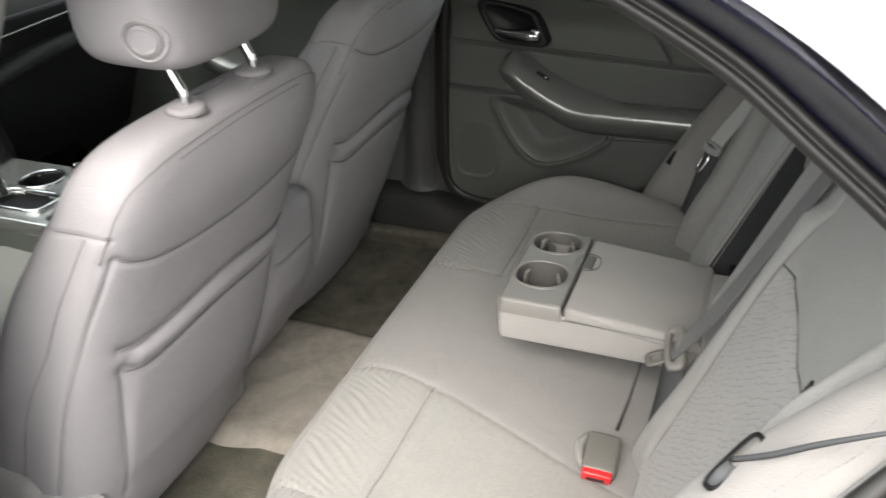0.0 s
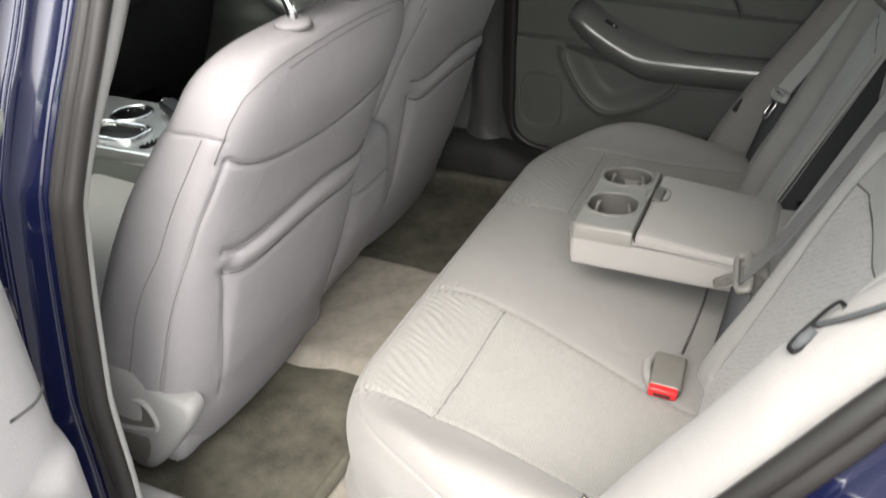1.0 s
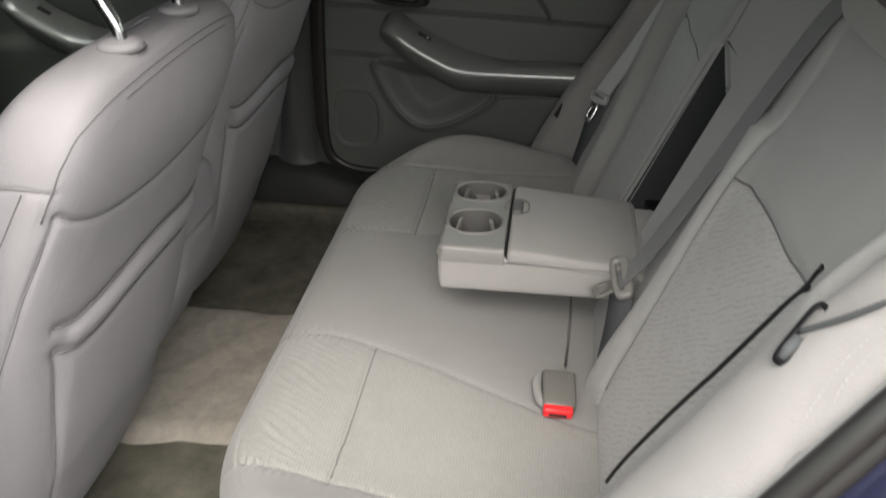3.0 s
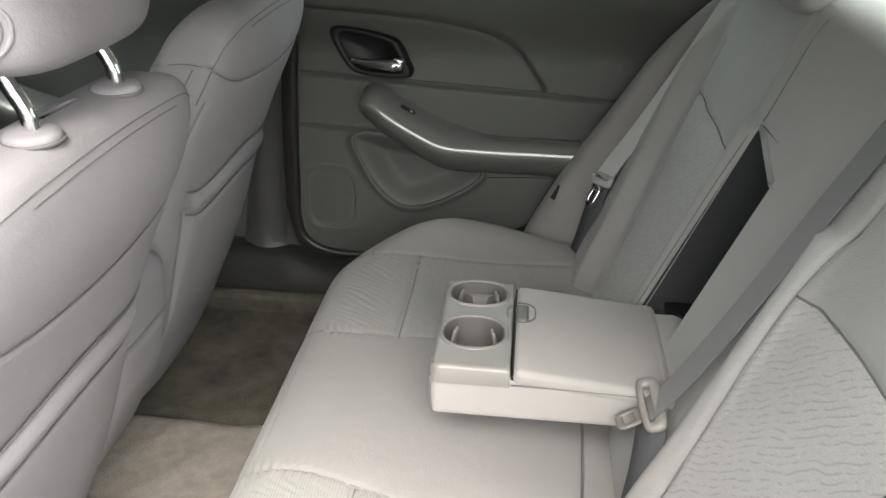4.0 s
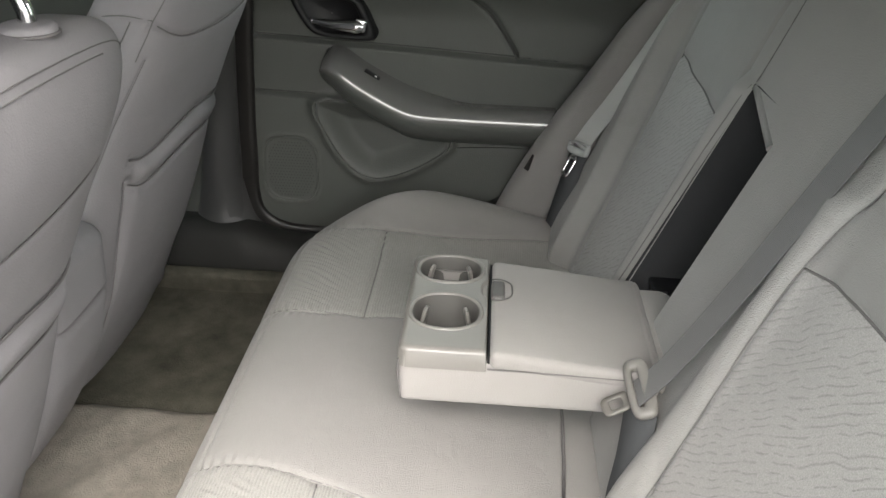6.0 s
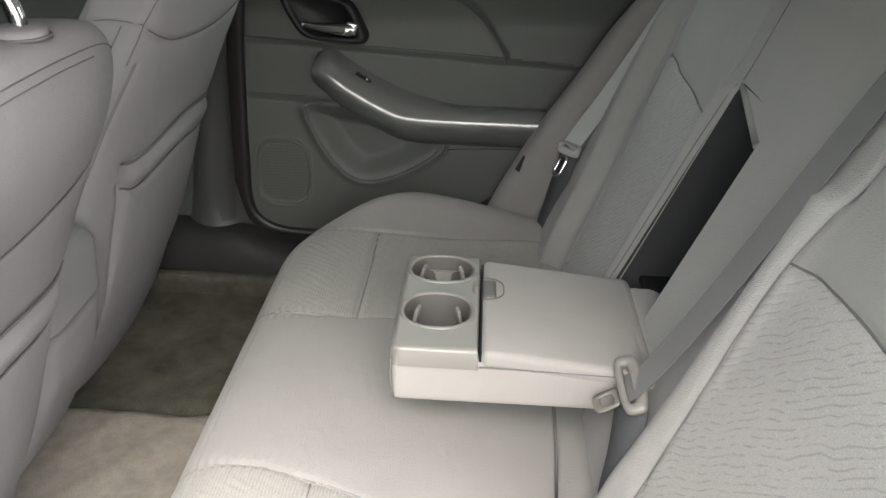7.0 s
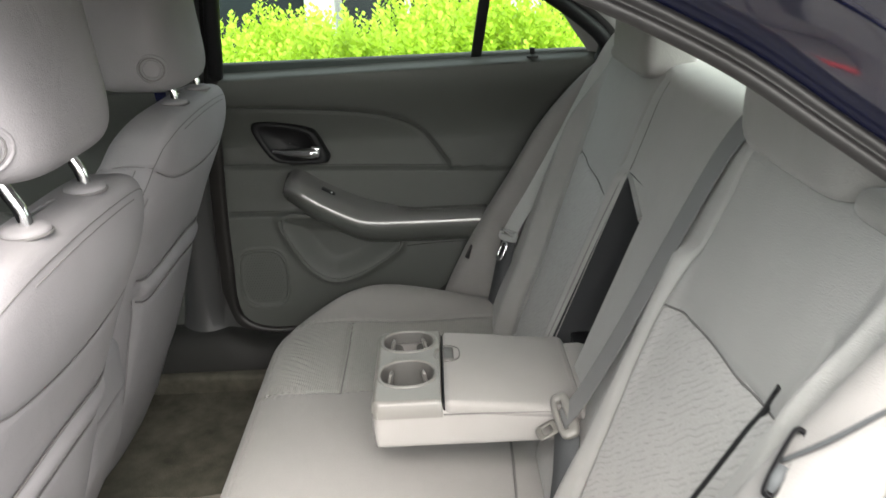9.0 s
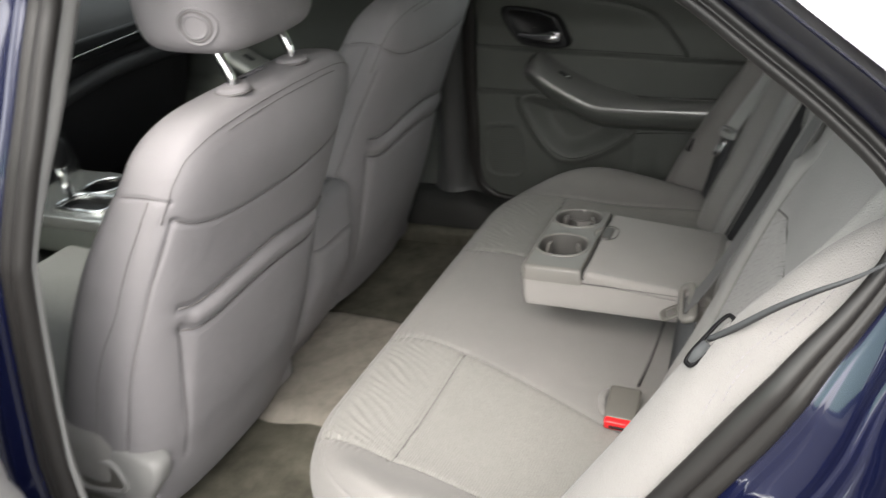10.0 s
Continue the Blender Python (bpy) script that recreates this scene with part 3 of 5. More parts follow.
lines = [[(s * u, w) for u, w in spline(l, 16)] for l in (arc, outer_line, inner_line) for s in (-1, 1)]
V = sew(V, Y, BZ, lines, 0.005, 0.0042, -1, front)
V = sew(V, Y, BZ, [[(s * 0.215, 0.56), (s * 0.205, 0.66), (s * 0.19, 0.69)] for s in (-1, 1)], 0.003, 0.004, -1, front)
fa, fz, fs = np.abs(mid(Y)), mid(BZ), mid(S)
hole = (mid(Y) > 0.014) & (mid(Y) < 0.142) & (fz < 0.982 - 0.24 * (0.142 - mid(Y))) & (fs < 0.75)
zi = lambda l: np.interp(fz, np.array(l)[:, 1], np.array(l)[:, 0])
insert = (fa > zi(inner_line)) & (fa < zi(outer_line)) & (fz < np.interp(fa, np.array(arc)[:, 0], np.array(arc)[:, 1])) & (fs < 0.6)
sheet("backrest_cover", V, BACKCLOTH_LIT, bench, ~hole & ~insert, "plain grey cloth backrest", flip=True)
for s in (-1, 1):
    sheet("backrest_insert", V, WOVEN_Z, bench, insert & ~hole & (mid(Y) * s > 0), "ribbed grey woven cloth insert", flip=True)
for s in (-1, 1):
    # Backrest seam shade is drawn as dark tubes too.
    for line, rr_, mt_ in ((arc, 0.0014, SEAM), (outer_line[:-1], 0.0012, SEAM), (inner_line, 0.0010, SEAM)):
        traced_tube("backrest_seam", V, Y, BZ, [(s * u, w) for u, w in line], mt_, bench, rr_, front & (BZ < 1.13))
# Black tube in place of the shade in the near bolster's crevice.
traced_tube("bolster_gap_shade", V, Y, BZ, [(-u + 0.024, w) for u, w in outer_line[:-1]], BLACK, bench, 0.0034, front & (BZ < 1.13))
for s in (-1, 1):
    traced_tube("centre_seam", V, Y, BZ, [(s * 0.146, 0.99), (s * 0.150, 1.04), (s * 0.154, 1.08), (s * 0.156, 1.12)], SEAM, bench, 0.0011, front & (BZ < 1.13))
traced_tube("recess_piping", V, Y, BZ, [(0.158, 0.64), (0.156, 0.80), (0.154, 0.90), (0.150, 0.985)], SEAM, bench, 0.0009, front & (BZ < 1.13))
tube("recess_edge", [(back_x(z_) + 0.001, y_, z_) for y_, z_ in ((0.141, 0.984), (0.078, 0.9685), (0.015, 0.953))], 0.0055, BACKCLOTH_LIT, bench, 10)
# recess that the armrest folds out of
bm = bmesh.new()
D = 0.085
pts = []
for y in (0.002, 0.1435):
    for z, dx in ((0.60, 0.0), (0.988, 0.0), (0.988, D), (0.60, D)):
        pts.append(bm.verts.new((back_x(z) + (0.001 + dx if dx or y < 0.1 else (-0.004 if z > 0.9 else -0.012)), y, z)))
for f in ((0, 1, 2, 3), (7, 6, 5, 4), (1, 5, 6, 2), (3, 2, 6, 7)):
    bm.faces.new([pts[i] for i in f])
part("armrest_recess", bm, RECESS, bench, "dark recess behind the armrest", smooth=False)
part("recess_shelf", rbox((0.07, 0.14, 0.012), 0.004, (0.375, 0.073, 0.715)), BLACK, bench, "black plastic hinge tray")
for y in (0.03, 0.06, 0.09):
    part("hinge_screw", rbox((0.012, 0.008, 0.006), 0.002, (0.35, y, 0.724)), CHROME, bench)

# side bolsters at the ends of the backrest
bz_s = np.array([0.44, 0.60, 0.70, 0.783, 0.86, 0.94, 1.02, 1.09])
xs_s = np.array([0.112, 0.170, 0.218, 0.265, 0.313, 0.361, 0.416, 0.456])
sec = spline([(0.17, -0.692), (0.08, -0.694), (0.016, -0.690), (-0.016, -0.666), (-0.030, -0.630), (-0.026, -0.595), (-0.006, -0.580), (0.035, -0.569), (0.10, -0.564), (0.20, -0.562)], 40)
for s in (1, -1):
    zz = spline(np.stack([xs_s, bz_s], 1), 120)
    V = np.zeros((120, 40, 3))
    for i in range(120):
        g = max(0.0, (i - 86) / 33.0)
        shrink = math.sqrt(max(0.0, 1 - g ** 2.2))
        c = np.array([0.05, -0.61])
        pr = c + (sec - c) * np.array([shrink, 0.25 + 0.75 * shrink])
        V[i, :, 0] = zz[i, 0] + pr[:, 0]
        outer = float(-side_y(zz[i, 1])) - 0.004
        V[i, :, 1] = s * (-0.555 + (pr[:, 1] + 0.555) * np.where(pr[:, 1] < -0.555, (outer - 0.555) / 0.14, 1.0))
        V[i, :, 2] = zz[i, 1] + 0.02 * g
    A, B = V[:, :, 1] * s, V[:, :, 2]
    seam = spline([(-0.676, 0.905), (-0.662, 0.924), (-0.651, 0.957), (-0.639, 0.995), (-0.629, 1.037), (-0.614, 1.072)], 20)
    V = sew(V, A, B, [[tuple(p) for p in seam]], 0.003, 0.004, s)
    outside = np.zeros(A.shape)
    outside[:, 2:20] = 1.0
    traced_tube("bolster_cross_seam", V, A, B, [(-0.627, 1.054), (-0.642, 1.049), (-0.656, 1.044)], SEAM, bench, 0.0007, outside)
    sheet("side_bolster", V, FABRIC, bench, None, "pale grey cloth side bolster", flip=(s > 0))
    for off in (-0.006, 0.0):
        row = trace(V, A, B, [(y_ + off, z_ + 0.3 * off) for y_, z_ in seam[::2]], outside, 0.0, 0.004)
        stitches("bolster_stitching", row, LEATHER, bench, 0.0055, 0.0006, (-1, -0.6 * s, 0))
    tag = part("airbag_tag", rbox((0.030, 0.0022, 0.0125), 0.0008), LABEL, bench, "small black airbag label")
    if s > 0:
        along_, out_ = Vector((0.42, 0.40, 0.81)).normalized(), Vector((-0.05, 0.73, -0.68))
        out_ = (out_ - along_ * out_.dot(along_)).normalized()
        up_ = along_.cross(out_)
        tag.matrix_world = Matrix.Translation((0.1935, -0.611, 0.7235)) @ Matrix((along_, out_, up_)).transposed().to_4x4()
    else:
        tag.matrix_world = Matrix.Translation((0.195, 0.586, 0.700)) @ Matrix.Rotation(radians(38), 4, "Z") @ Matrix.Rotation(radians(-52), 4, "Y")
    if s > 0:
        words = bpy.data.curves.new("airbag_word", "FONT")
        words.body, words.size, words.extrude, words.align_x, words.align_y = "AIRBAG", 0.0078, 0.0002, "CENTER", "CENTER"
        words.materials.append(WHITE)
        wo = new("airbag_word", words)
        wo.parent = tag
        wo.matrix_local = Matrix.Translation((0, -0.0016, 0)) @ Matrix.Rotation(radians(90), 4, "X")
    else:
        part("label_bar", rbox((0.022, 0.001, 0.005), 0.0003, (0, -0.0016 * s, 0)), WHITE, tag)


def headrest_mesh(half, at, lean, e1=0.42, e2=0.5):
    V = ellipsoid(half, e1, e2, 56, 30)
    c, s_ = math.cos(radians(lean)), math.sin(radians(lean))
    X, Z = V[:, :, 0].copy(), V[:, :, 2].copy()
    X = X + np.where(X > 0, -X * 0.22 * (Z / half[2] + 1), 0)
    V[:, :, 0], V[:, :, 2] = X * c + Z * s_ + at[0], -X * s_ + Z * c + at[2]
    V[:, :, 1] += at[1]
    return V


for s in (-1, 1):
    hr = thing("rear_headrest", "grey cloth headrest on the rear bench", "headrest", group="rear headrests")
    sheet("headrest_pad", headrest_mesh((0.048, 0.126, 0.098), (0.508, s * 0.325, 1.207), 4, 0.3, 0.32), FABRIC, hr, None, "", close_u=True)
    for dy in (-0.06, 0.06):
        tube("post", [(0.51, s * 0.325 + dy, 1.10), (0.522, s * 0.325 + dy, 1.17)], 0.006, CHROME, hr)
    part("shoulder_pad", rbox((0.09, 0.080, 0.03), 0.0145, (0.515, s * 0.478, 1.116), (0, 8, 0), 4), FABRIC, bench, "grey cloth pad at the seat shoulder")

# ---- armrest ----
Z0, Z1 = 0.677, 0.742
shell_bm = rbox((0.285, 0.21, Z1 - Z0 - 0.006), 0.009, (0.1735, 0.0, (Z0 + Z1) / 2 - 0.003), None, 4)
bmesh.ops.delete(shell_bm, geom=[max((f for f in shell_bm.faces if f.calc_center_median().z > 0.73), key=lambda f: f.calc_area())], context="FACES_ONLY")
arm = part("armrest", shell_bm, ARMCLOTH_LIT, bench, "grey cloth folding armrest, folded down")
lid = rbox((0.193, 0.214, 0.022), 0.008, (0.226, 0.0, 0.739), None, 4)
for v in lid.verts:
    if v.co.x > 0.27:
        v.co.z -= 2.2 * (v.co.x - 0.27) ** 2 * 4
part("lid", lid, ARMCLOTH_LIT, arm, "grey cloth armrest lid")
part("hinge_flap", rbox((0.05, 0.20, 0.045), 0.012, (0.335, 0.0, 0.705)), ARMCLOTH_LIT, arm)
latch = part("latch", rbox((0.017, 0.040, 0.010), 0.004, (0.1375, 0.030, 0.7475), None, 3), WELL, arm, "dark grey plastic lid latch")
tube("latch_gap", spline([(0.129, 0.055, 0.7505), (0.142, 0.054, 0.7508), (0.1525, 0.045, 0.7508), (0.1545, 0.030, 0.7508), (0.1525, 0.015, 0.7508), (0.142, 0.006, 0.7508), (0.129, 0.005, 0.7505)], 30), 0.0009, WELL, latch, 8)
part("lid_gap", rbox((0.003, 0.206, 0.014), 0.001, (0.1290, 0.001, 0.7370)), BLACK, arm)
WELLS = ((0.0775, 0.0745, 0.0385, 0.0330), (0.0775, -0.0260, 0.0385, 0.0370))
TX, TY = np.meshgrid(np.linspace(0.029, 0.1265, 100), np.linspace(-0.107, 0.113, 210), indexing="ij")
tx_, ty_ = TX - 0.029, np.minimum(TY + 0.107, 0.113 - TY)
edge = np.where((tx_ < 0.014) & (ty_ < 0.014), 0.014 - np.hypot(0.014 - tx_, 0.014 - ty_), np.minimum(tx_, ty_))
off_corner = edge < -0.0008
edge = np.clip(np.minimum(edge, (0.1265 - TX) * 3), 0, 1)
TZ = 0.751 - (0.009 - np.sqrt(np.maximum(0.009 ** 2 - np.clip(0.009 - edge, 0, 0.009) ** 2, 0)))
TZ = np.where(edge < 1e-6, 0.726, TZ)
rho = [(np.abs((TX - a) / p) ** 2.3 + np.abs((TY - b) / q_) ** 2.3) ** (1 / 2.3) for a, b, p, q_ in WELLS]
notch = np.hypot((TX - 0.1265) / 0.010, (TY - 0.030) / 0.022)
TZ = TZ - 0.004 * smooth01((1 - notch) / 0.25)
V = np.stack([TX, TY, TZ], 2)
inner = [mid(r_) < 1.05 for r_ in rho]
sheet("cup_tray", V, TRAY, arm, ~inner[0] & ~inner[1] & (mid(off_corner.astype(float)) < 0.5), "dark grey plastic cup holder tray", flip=True)
sq = lambda u, e: np.sign(u) * np.abs(u) ** e
for a, b, p, q_ in WELLS:
    u = np.linspace(0, 2 * np.pi, 64, endpoint=False)
    ring_at = lambda k_, z_: np.stack([a + p * k_ * sq(np.cos(u), 2 / 2.3), b + q_ * k_ * sq(np.sin(u), 2 / 2.3), np.full(64, z_)], 1)
    sheet("cup_rim", np.stack([ring_at(k_, z_) for k_, z_ in ((1.15, 0.7500), (1.14, 0.7513), (1.09, 0.7528), (1.03, 0.7528), (0.99, 0.7505))], 1), TRAY, arm, None, "", close_u=True, flip=True)
    well = sheet("cup_well", np.stack([ring_at(k_, z_) for k_, z_ in ((0.99, 0.7505), (0.965, 0.742), (0.93, 0.700), (0.88, 0.6935), (0.6, 0.692), (0.01, 0.692))], 1), WELL, arm, None, "dark cup well", close_u=True, flip=True)
    for du, w_ in ((-0.026, 12), (0.026, -12)):
        part("cup_tab", rbox((0.005, 0.014, 0.034), 0.0022, (a + du, b + 0.006, 0.734), (0, w_, -14 * w_ / 12)), TRAY, well)

tube("lid_seam", [(0.128, -0.1062, 0.7295), (0.20, -0.1066, 0.7290), (0.30, -0.1062, 0.7265)], 0.0011, SEAM, arm, 6)
tube("front_seam", spline([(0.031, -0.1045, 0.735), (0.0305, -0.1040, 0.71), (0.034, -0.1042, 0.682)], 10), 0.0010, SEAM, arm, 6)

# ---- front seats ----


def front_seat(cy, dx, label, yoke_up=0.0, head_down=0.0):
    seat = thing("front_seat", label, "car seat", group="front seats")
    zc = np.array([0.44, 0.52, 0.66, 0.79, 0.90, 0.98, 1.03, 1.065, 1.09, 1.102, 1.106])
    xr = np.array([-0.460, -0.420, -0.365, -0.322, -0.280, -0.243, -0.220, -0.210, -0.212, -0.225, -0.25])
    dp = np.array([0.15, 0.20, 0.205, 0.185, 0.162, 0.138, 0.120, 0.108, 0.082, 0.05, 0.008])
    wd = np.array([0.20, 0.222, 0.230, 0.230, 0.226, 0.219, 0.212, 0.200, 0.175, 0.13, 0.03])
    n, m = 190, 260
    h = np.linspace(0, 1, n)
    z, r, d, w = cr(zc, h), cr(xr, h), cr(dp, h), cr(wd, h)
    t = np.linspace(-np.pi, np.pi, m, endpoint=False)
    ct, st = np.cos(t), np.sin(t)
    ex = 0.42
    U = np.sign(ct) * np.abs(ct) ** ex
    W = np.sign(st) * np.abs(st) ** ex
    V = np.zeros((n, m, 3))
    V[:, :, 0] = (r - d / 2)[:, None] + (d / 2)[:, None] * U[None] + dx
    V[:, :, 1] = w[:, None] * W[None]
    V[:, :, 2] = z[:, None]
    # the back panel is bowed out towards its middle
    rear = smooth01((U[None] - 0.5) / 0.5) * np.ones((n, 1))
    V[:, :, 0] += rear * 0.018 * np.clip(1 - (V[:, :, 1] / 0.23) ** 2, 0, 1) * smooth01((1.09 - z) / 0.1)[:, None]
    nrm = normals(V)
    rearf = (nrm[:, :, 0] * np.sign(nrm[n // 2, m // 2, 0]) > 0.35).astype(float)
    sidef = (np.abs(nrm[:, :, 1]) > 0.3).astype(float)
    A, B, X = V[:, :, 1], V[:, :, 2], V[:, :, 0] - dx
    sg = -1.0
    yoke = spline([(-0.204, 0.986), (-0.185, 0.974), (-0.150, 0.963), (-0.087, 0.957), (0, 0.954), (0.087, 0.957), (0.150, 0.963), (0.185, 0.974), (0.204, 0.986)], 40) + np.array([0, yoke_up])
    pocket_top = spline([(-0.183, 0.845), (-0.158, 0.839), (-0.120, 0.843), (-0.06, 0.853), (0.0, 0.858), (0.06, 0.853), (0.12, 0.843), (0.158, 0.839), (0.183, 0.845)], 34)
    pocket_low = spline([(-0.179, 0.808), (-0.150, 0.796), (-0.115, 0.796), (-0.06, 0.804), (0.0, 0.808), (0.06, 0.804), (0.115, 0.796), (0.150, 0.796), (0.179, 0.808)], 34)
    rim = [(-0.177, 0.808), (-0.168, 0.70), (-0.150, 0.555), (0.150, 0.555), (0.168, 0.70), (0.177, 0.808)]
    V = sew(V, A, B, [[tuple(p) for p in yoke]], 0.0032, 0.0035, sg, rearf)
    lip_mask = smooth01((0.172 - np.abs(A)) / 0.02) * rearf
    mid_z = np.interp(A, 0.5 * (pocket_top[:, 0] + pocket_low[:, 0]), 0.5 * (pocket_top[:, 1] + pocket_low[:, 1]))
    V[:, :, 0] += 0.007 * np.exp(-((B - mid_z) / 0.014) ** 2) * lip_mask
    V[:, :, 0] += 0.004 * smooth01((mid_z - B) / 0.02) * smooth01((B - 0.56) / 0.06) * lip_mask
    V = sew(V, A, B, [[tuple(p) for p in pocket_low], [tuple(p) for p in pocket_top]], 0.006, 0.0045, sg, rearf)
    V = sew(V, A, B, [rim[:3], rim[3:], ], 0.003, 0.004, sg, rearf)
    rear_x = lambda zz: np.interp(zz, zc[:8], xr[:8])
    side_off = lambda zz: float(np.interp(zz, [0.54, 0.68, 0.75, 0.89, 0.98, 1.04], [0.050, 0.048, 0.044, 0.025, 0.015, 0.010]))
    s1 = [(rear_x(zz) - side_off(zz), zz) for zz in np.linspace(0.54, 0.985, 16)]
    s2 = [(rear_x(zz) - float(np.interp(zz, [0.54, 0.69, 0.74, 0.84, 0.94, 1.013], [0.098, 0.100, 0.092, 0.077, 0.060, 0.050])), zz) for zz in np.linspace(0.54, 1.013 + yoke_up * 0.5, 14)]
    zx = 1.015 + yoke_up * 0.5
    s3 = [(rear_x(zx) - 0.022, zx - 0.003), (rear_x(zx) - 0.05, zx + 0.003), (rear_x(zx) - 0.10, zx), (rear_x(zx) - 0.15, zx - 0.008)]
    V = sew(V, X, B, [s1, s2, s3], 0.0022, 0.0026, sg, sidef)
    V[:, :, 1] += cy

    def rear_pt(y, zz, lift=0.0):
        hh = float(np.interp(zz, z, h))
        one = np.array([hh])
        r1, d1, w1 = float(cr(xr, one)[0]), float(cr(dp, one)[0]), float(cr(wd, one)[0])
        k_ = min(abs(y) / w1, 0.999) ** (1 / ex)
        u_ = math.sqrt(max(0.0, 1 - k_ * k_)) ** ex
        x = r1 - d1 / 2 + d1 / 2 * u_ + dx + float(smooth01(np.array((u_ - 0.5) / 0.5))) * 0.018 * max(0.0, 1 - (y / 0.23) ** 2) * float(smooth01(np.array((1.09 - zz) / 0.1)))
        return (x + lift, y + cy, zz)

    Yc = V[:, :, 1] - cy
    back = sheet("backrest", V, LEATHER, seat, None, "", close_v=True, caps=True)
    tube("rear_seam", [rear_pt(u * 0.985, w, -0.0026) for u, w in yoke], 0.0009, SEAM, back, 6)
    for side in (-1, 1):
        ok = sidef * (Yc * side > 0.05)
        for line in (s2, s3):
            traced_tube("side_seam", V, X, B, line, SEAM, back, 0.0007, ok, 0.0008)
        edge_line = []
        for u_, w_ in s1:
            d_ = np.where(ok > 0.5, (X - u_) ** 2 + (B - w_) ** 2, 9.0)
            edge_line.append(V.reshape(-1, 3)[int(np.argmin(d_))])
        edge_line = spline(edge_line, 90)
        for _ in range(10):
            edge_line[1:-1] = (edge_line[:-2] + 2 * edge_line[1:-1] + edge_line[2:]) / 4
        tube("edge_seam", edge_line, 0.0008, SEAM, back, 6)
        stitches("edge_stitching", edge_line + np.array([-0.005, side * 0.0012, 0]), SEAM, back, 0.0075, 0.0013, (0, side, 0))
        traced_tube("pocket_seam", V, A, B, rim[:3] if side < 0 else rim[3:], SEAM, back, 0.0008, rearf)
    # dark tubes for the gap shade along the map pocket's folded edges
    tube("pocket_gap", [rear_pt(u, w, -0.0022) for u, w in pocket_top], 0.0016, SEAM, back, 6)
    tube("pocket_gap", [rear_pt(u, w, 0.0005) for u, w in pocket_low], 0.0013, SEAM, back, 6)
    # top stitching loop
    for off, cut in ((0.0, 0), (0.008, 24)):
        line = spline([(-0.2135, 0.985), (-0.2105, 1.010), (-0.204, 1.040), (-0.185, 1.066), (-0.13, 1.0815), (0, 1.086), (0.13, 1.0815), (0.185, 1.066), (0.204, 1.040), (0.2105, 1.010), (0.2135, 0.985)], 90)
        tube("top_seam", [rear_pt(u * (1 - off * 1.5), w - off, 0.0002) for u, w in line[cut:90 - cut]], 0.0007, SEAM, back, 6)
    # headrest
    H = headrest_mesh((0.078, 0.122, 0.118), (-0.266 + 1.35 * dx, cy, 1.270 - head_down), 2, 0.34, 0.52)
    pad = sheet("headrest", H, LEATHER, seat, None, "grey headrest", close_u=True)
    cheek = H.reshape(-1, 3)
    cheek = cheek[cheek[:, 1] < cy - 0.07]

    def pad_y(x_, z_):
        d_ = (cheek[:, 0] - x_) ** 2 + (cheek[:, 2] - z_) ** 2
        k_ = np.argsort(d_)[:6]
        g_ = 1 / (d_[k_] + 1e-6)
        return float((cheek[k_, 1] * g_).sum() / g_.sum()) - 0.0006

    # The middle dark ring puts the groove's shade into colour.
    for rr_, tt, mt_ in ((0.0215, 0.0020, LEATHER), (0.0175, 0.0011, SEAM), (0.0135, 0.0018, LEATHER)):
        tube("headrest_ring", [(x_, pad_y(x_, z_), z_) for x_, z_ in ((-0.234 + 1.35 * dx + rr_ * math.cos(u), 1.193 - head_down + rr_ * math.sin(u)) for u in np.linspace(0, 2 * np.pi, 36, endpoint=False))], tt, mt_, pad, 8, True)
    for dy in (-0.068, 0.068):
        tube("headrest_post", spline([(-0.236 + dx, cy + dy, 1.085), (-0.237 + dx, cy + dy, 1.12), (-0.25 + dx, cy + dy, 1.15), (-0.262 + dx, cy + dy, 1.19)], 14), 0.0065, CHROME, seat, 12, label="chrome headrest post")
        col = ellipsoid((0.0215, 0.0215, 0.0065), 0.6, 1.0, 32, 10) + np.array([-0.237 + dx, cy + dy, 1.105])
        # Dark ring in place of the shade round the collar.
        tube("collar_gap", [(-0.237 + dx + 0.0220 * math.cos(u), cy + dy + 0.0220 * math.sin(u), 1.1035) for u in np.linspace(0, 2 * np.pi, 32, endpoint=False)], 0.0015, SEAM, seat, 6, True)
        sheet("post_collar", col, LEATHER, seat, None, "grey plastic collar", close_u=True)
    # cushion and base
    part("cushion", rbox((0.52, 0.48, 0.14), 0.05, (-0.70 + dx, cy, 0.60), (0, 4, 0), 5), FABRIC, seat)
    part("seat_base", rbox((0.34, 0.40, 0.10), 0.02, (-0.72 + dx, cy, 0.47)), BLACK, seat)
    for side in (-1, 1):
        if side > 0:
            part("seat_skirt", rbox((0.10, 0.425, 0.075), 0.025, (-0.492 + dx, cy, 0.478), (0, 8, 0), 4), LEATHER, seat)
            tube("skirt_piping", [(-0.462 + dx, cy - 0.205, 0.448), (-0.452 + dx, cy, 0.448), (-0.462 + dx, cy + 0.205, 0.448)], 0.004, TRIM_LIGHT, seat, 8)
        part("seat_rail", rbox((0.40, 0.03, 0.03), 0.006, (-0.74 + dx, cy + side * 0.16, 0.412)), BLACK, seat)
        if side > 0 or cy > 0:
            continue
        prof = spline([(-0.52, 0.612), (-0.475, 0.612), (-0.435, 0.611), (-0.40, 0.602), (-0.383, 0.592), (-0.392, 0.558), (-0.412, 0.530), (-0.450, 0.480), (-0.490, 0.440), (-0.53, 0.44), (-0.545, 0.50)], 48, True)
        G = np.zeros((48, 7, 3))
        c = prof.mean(0)
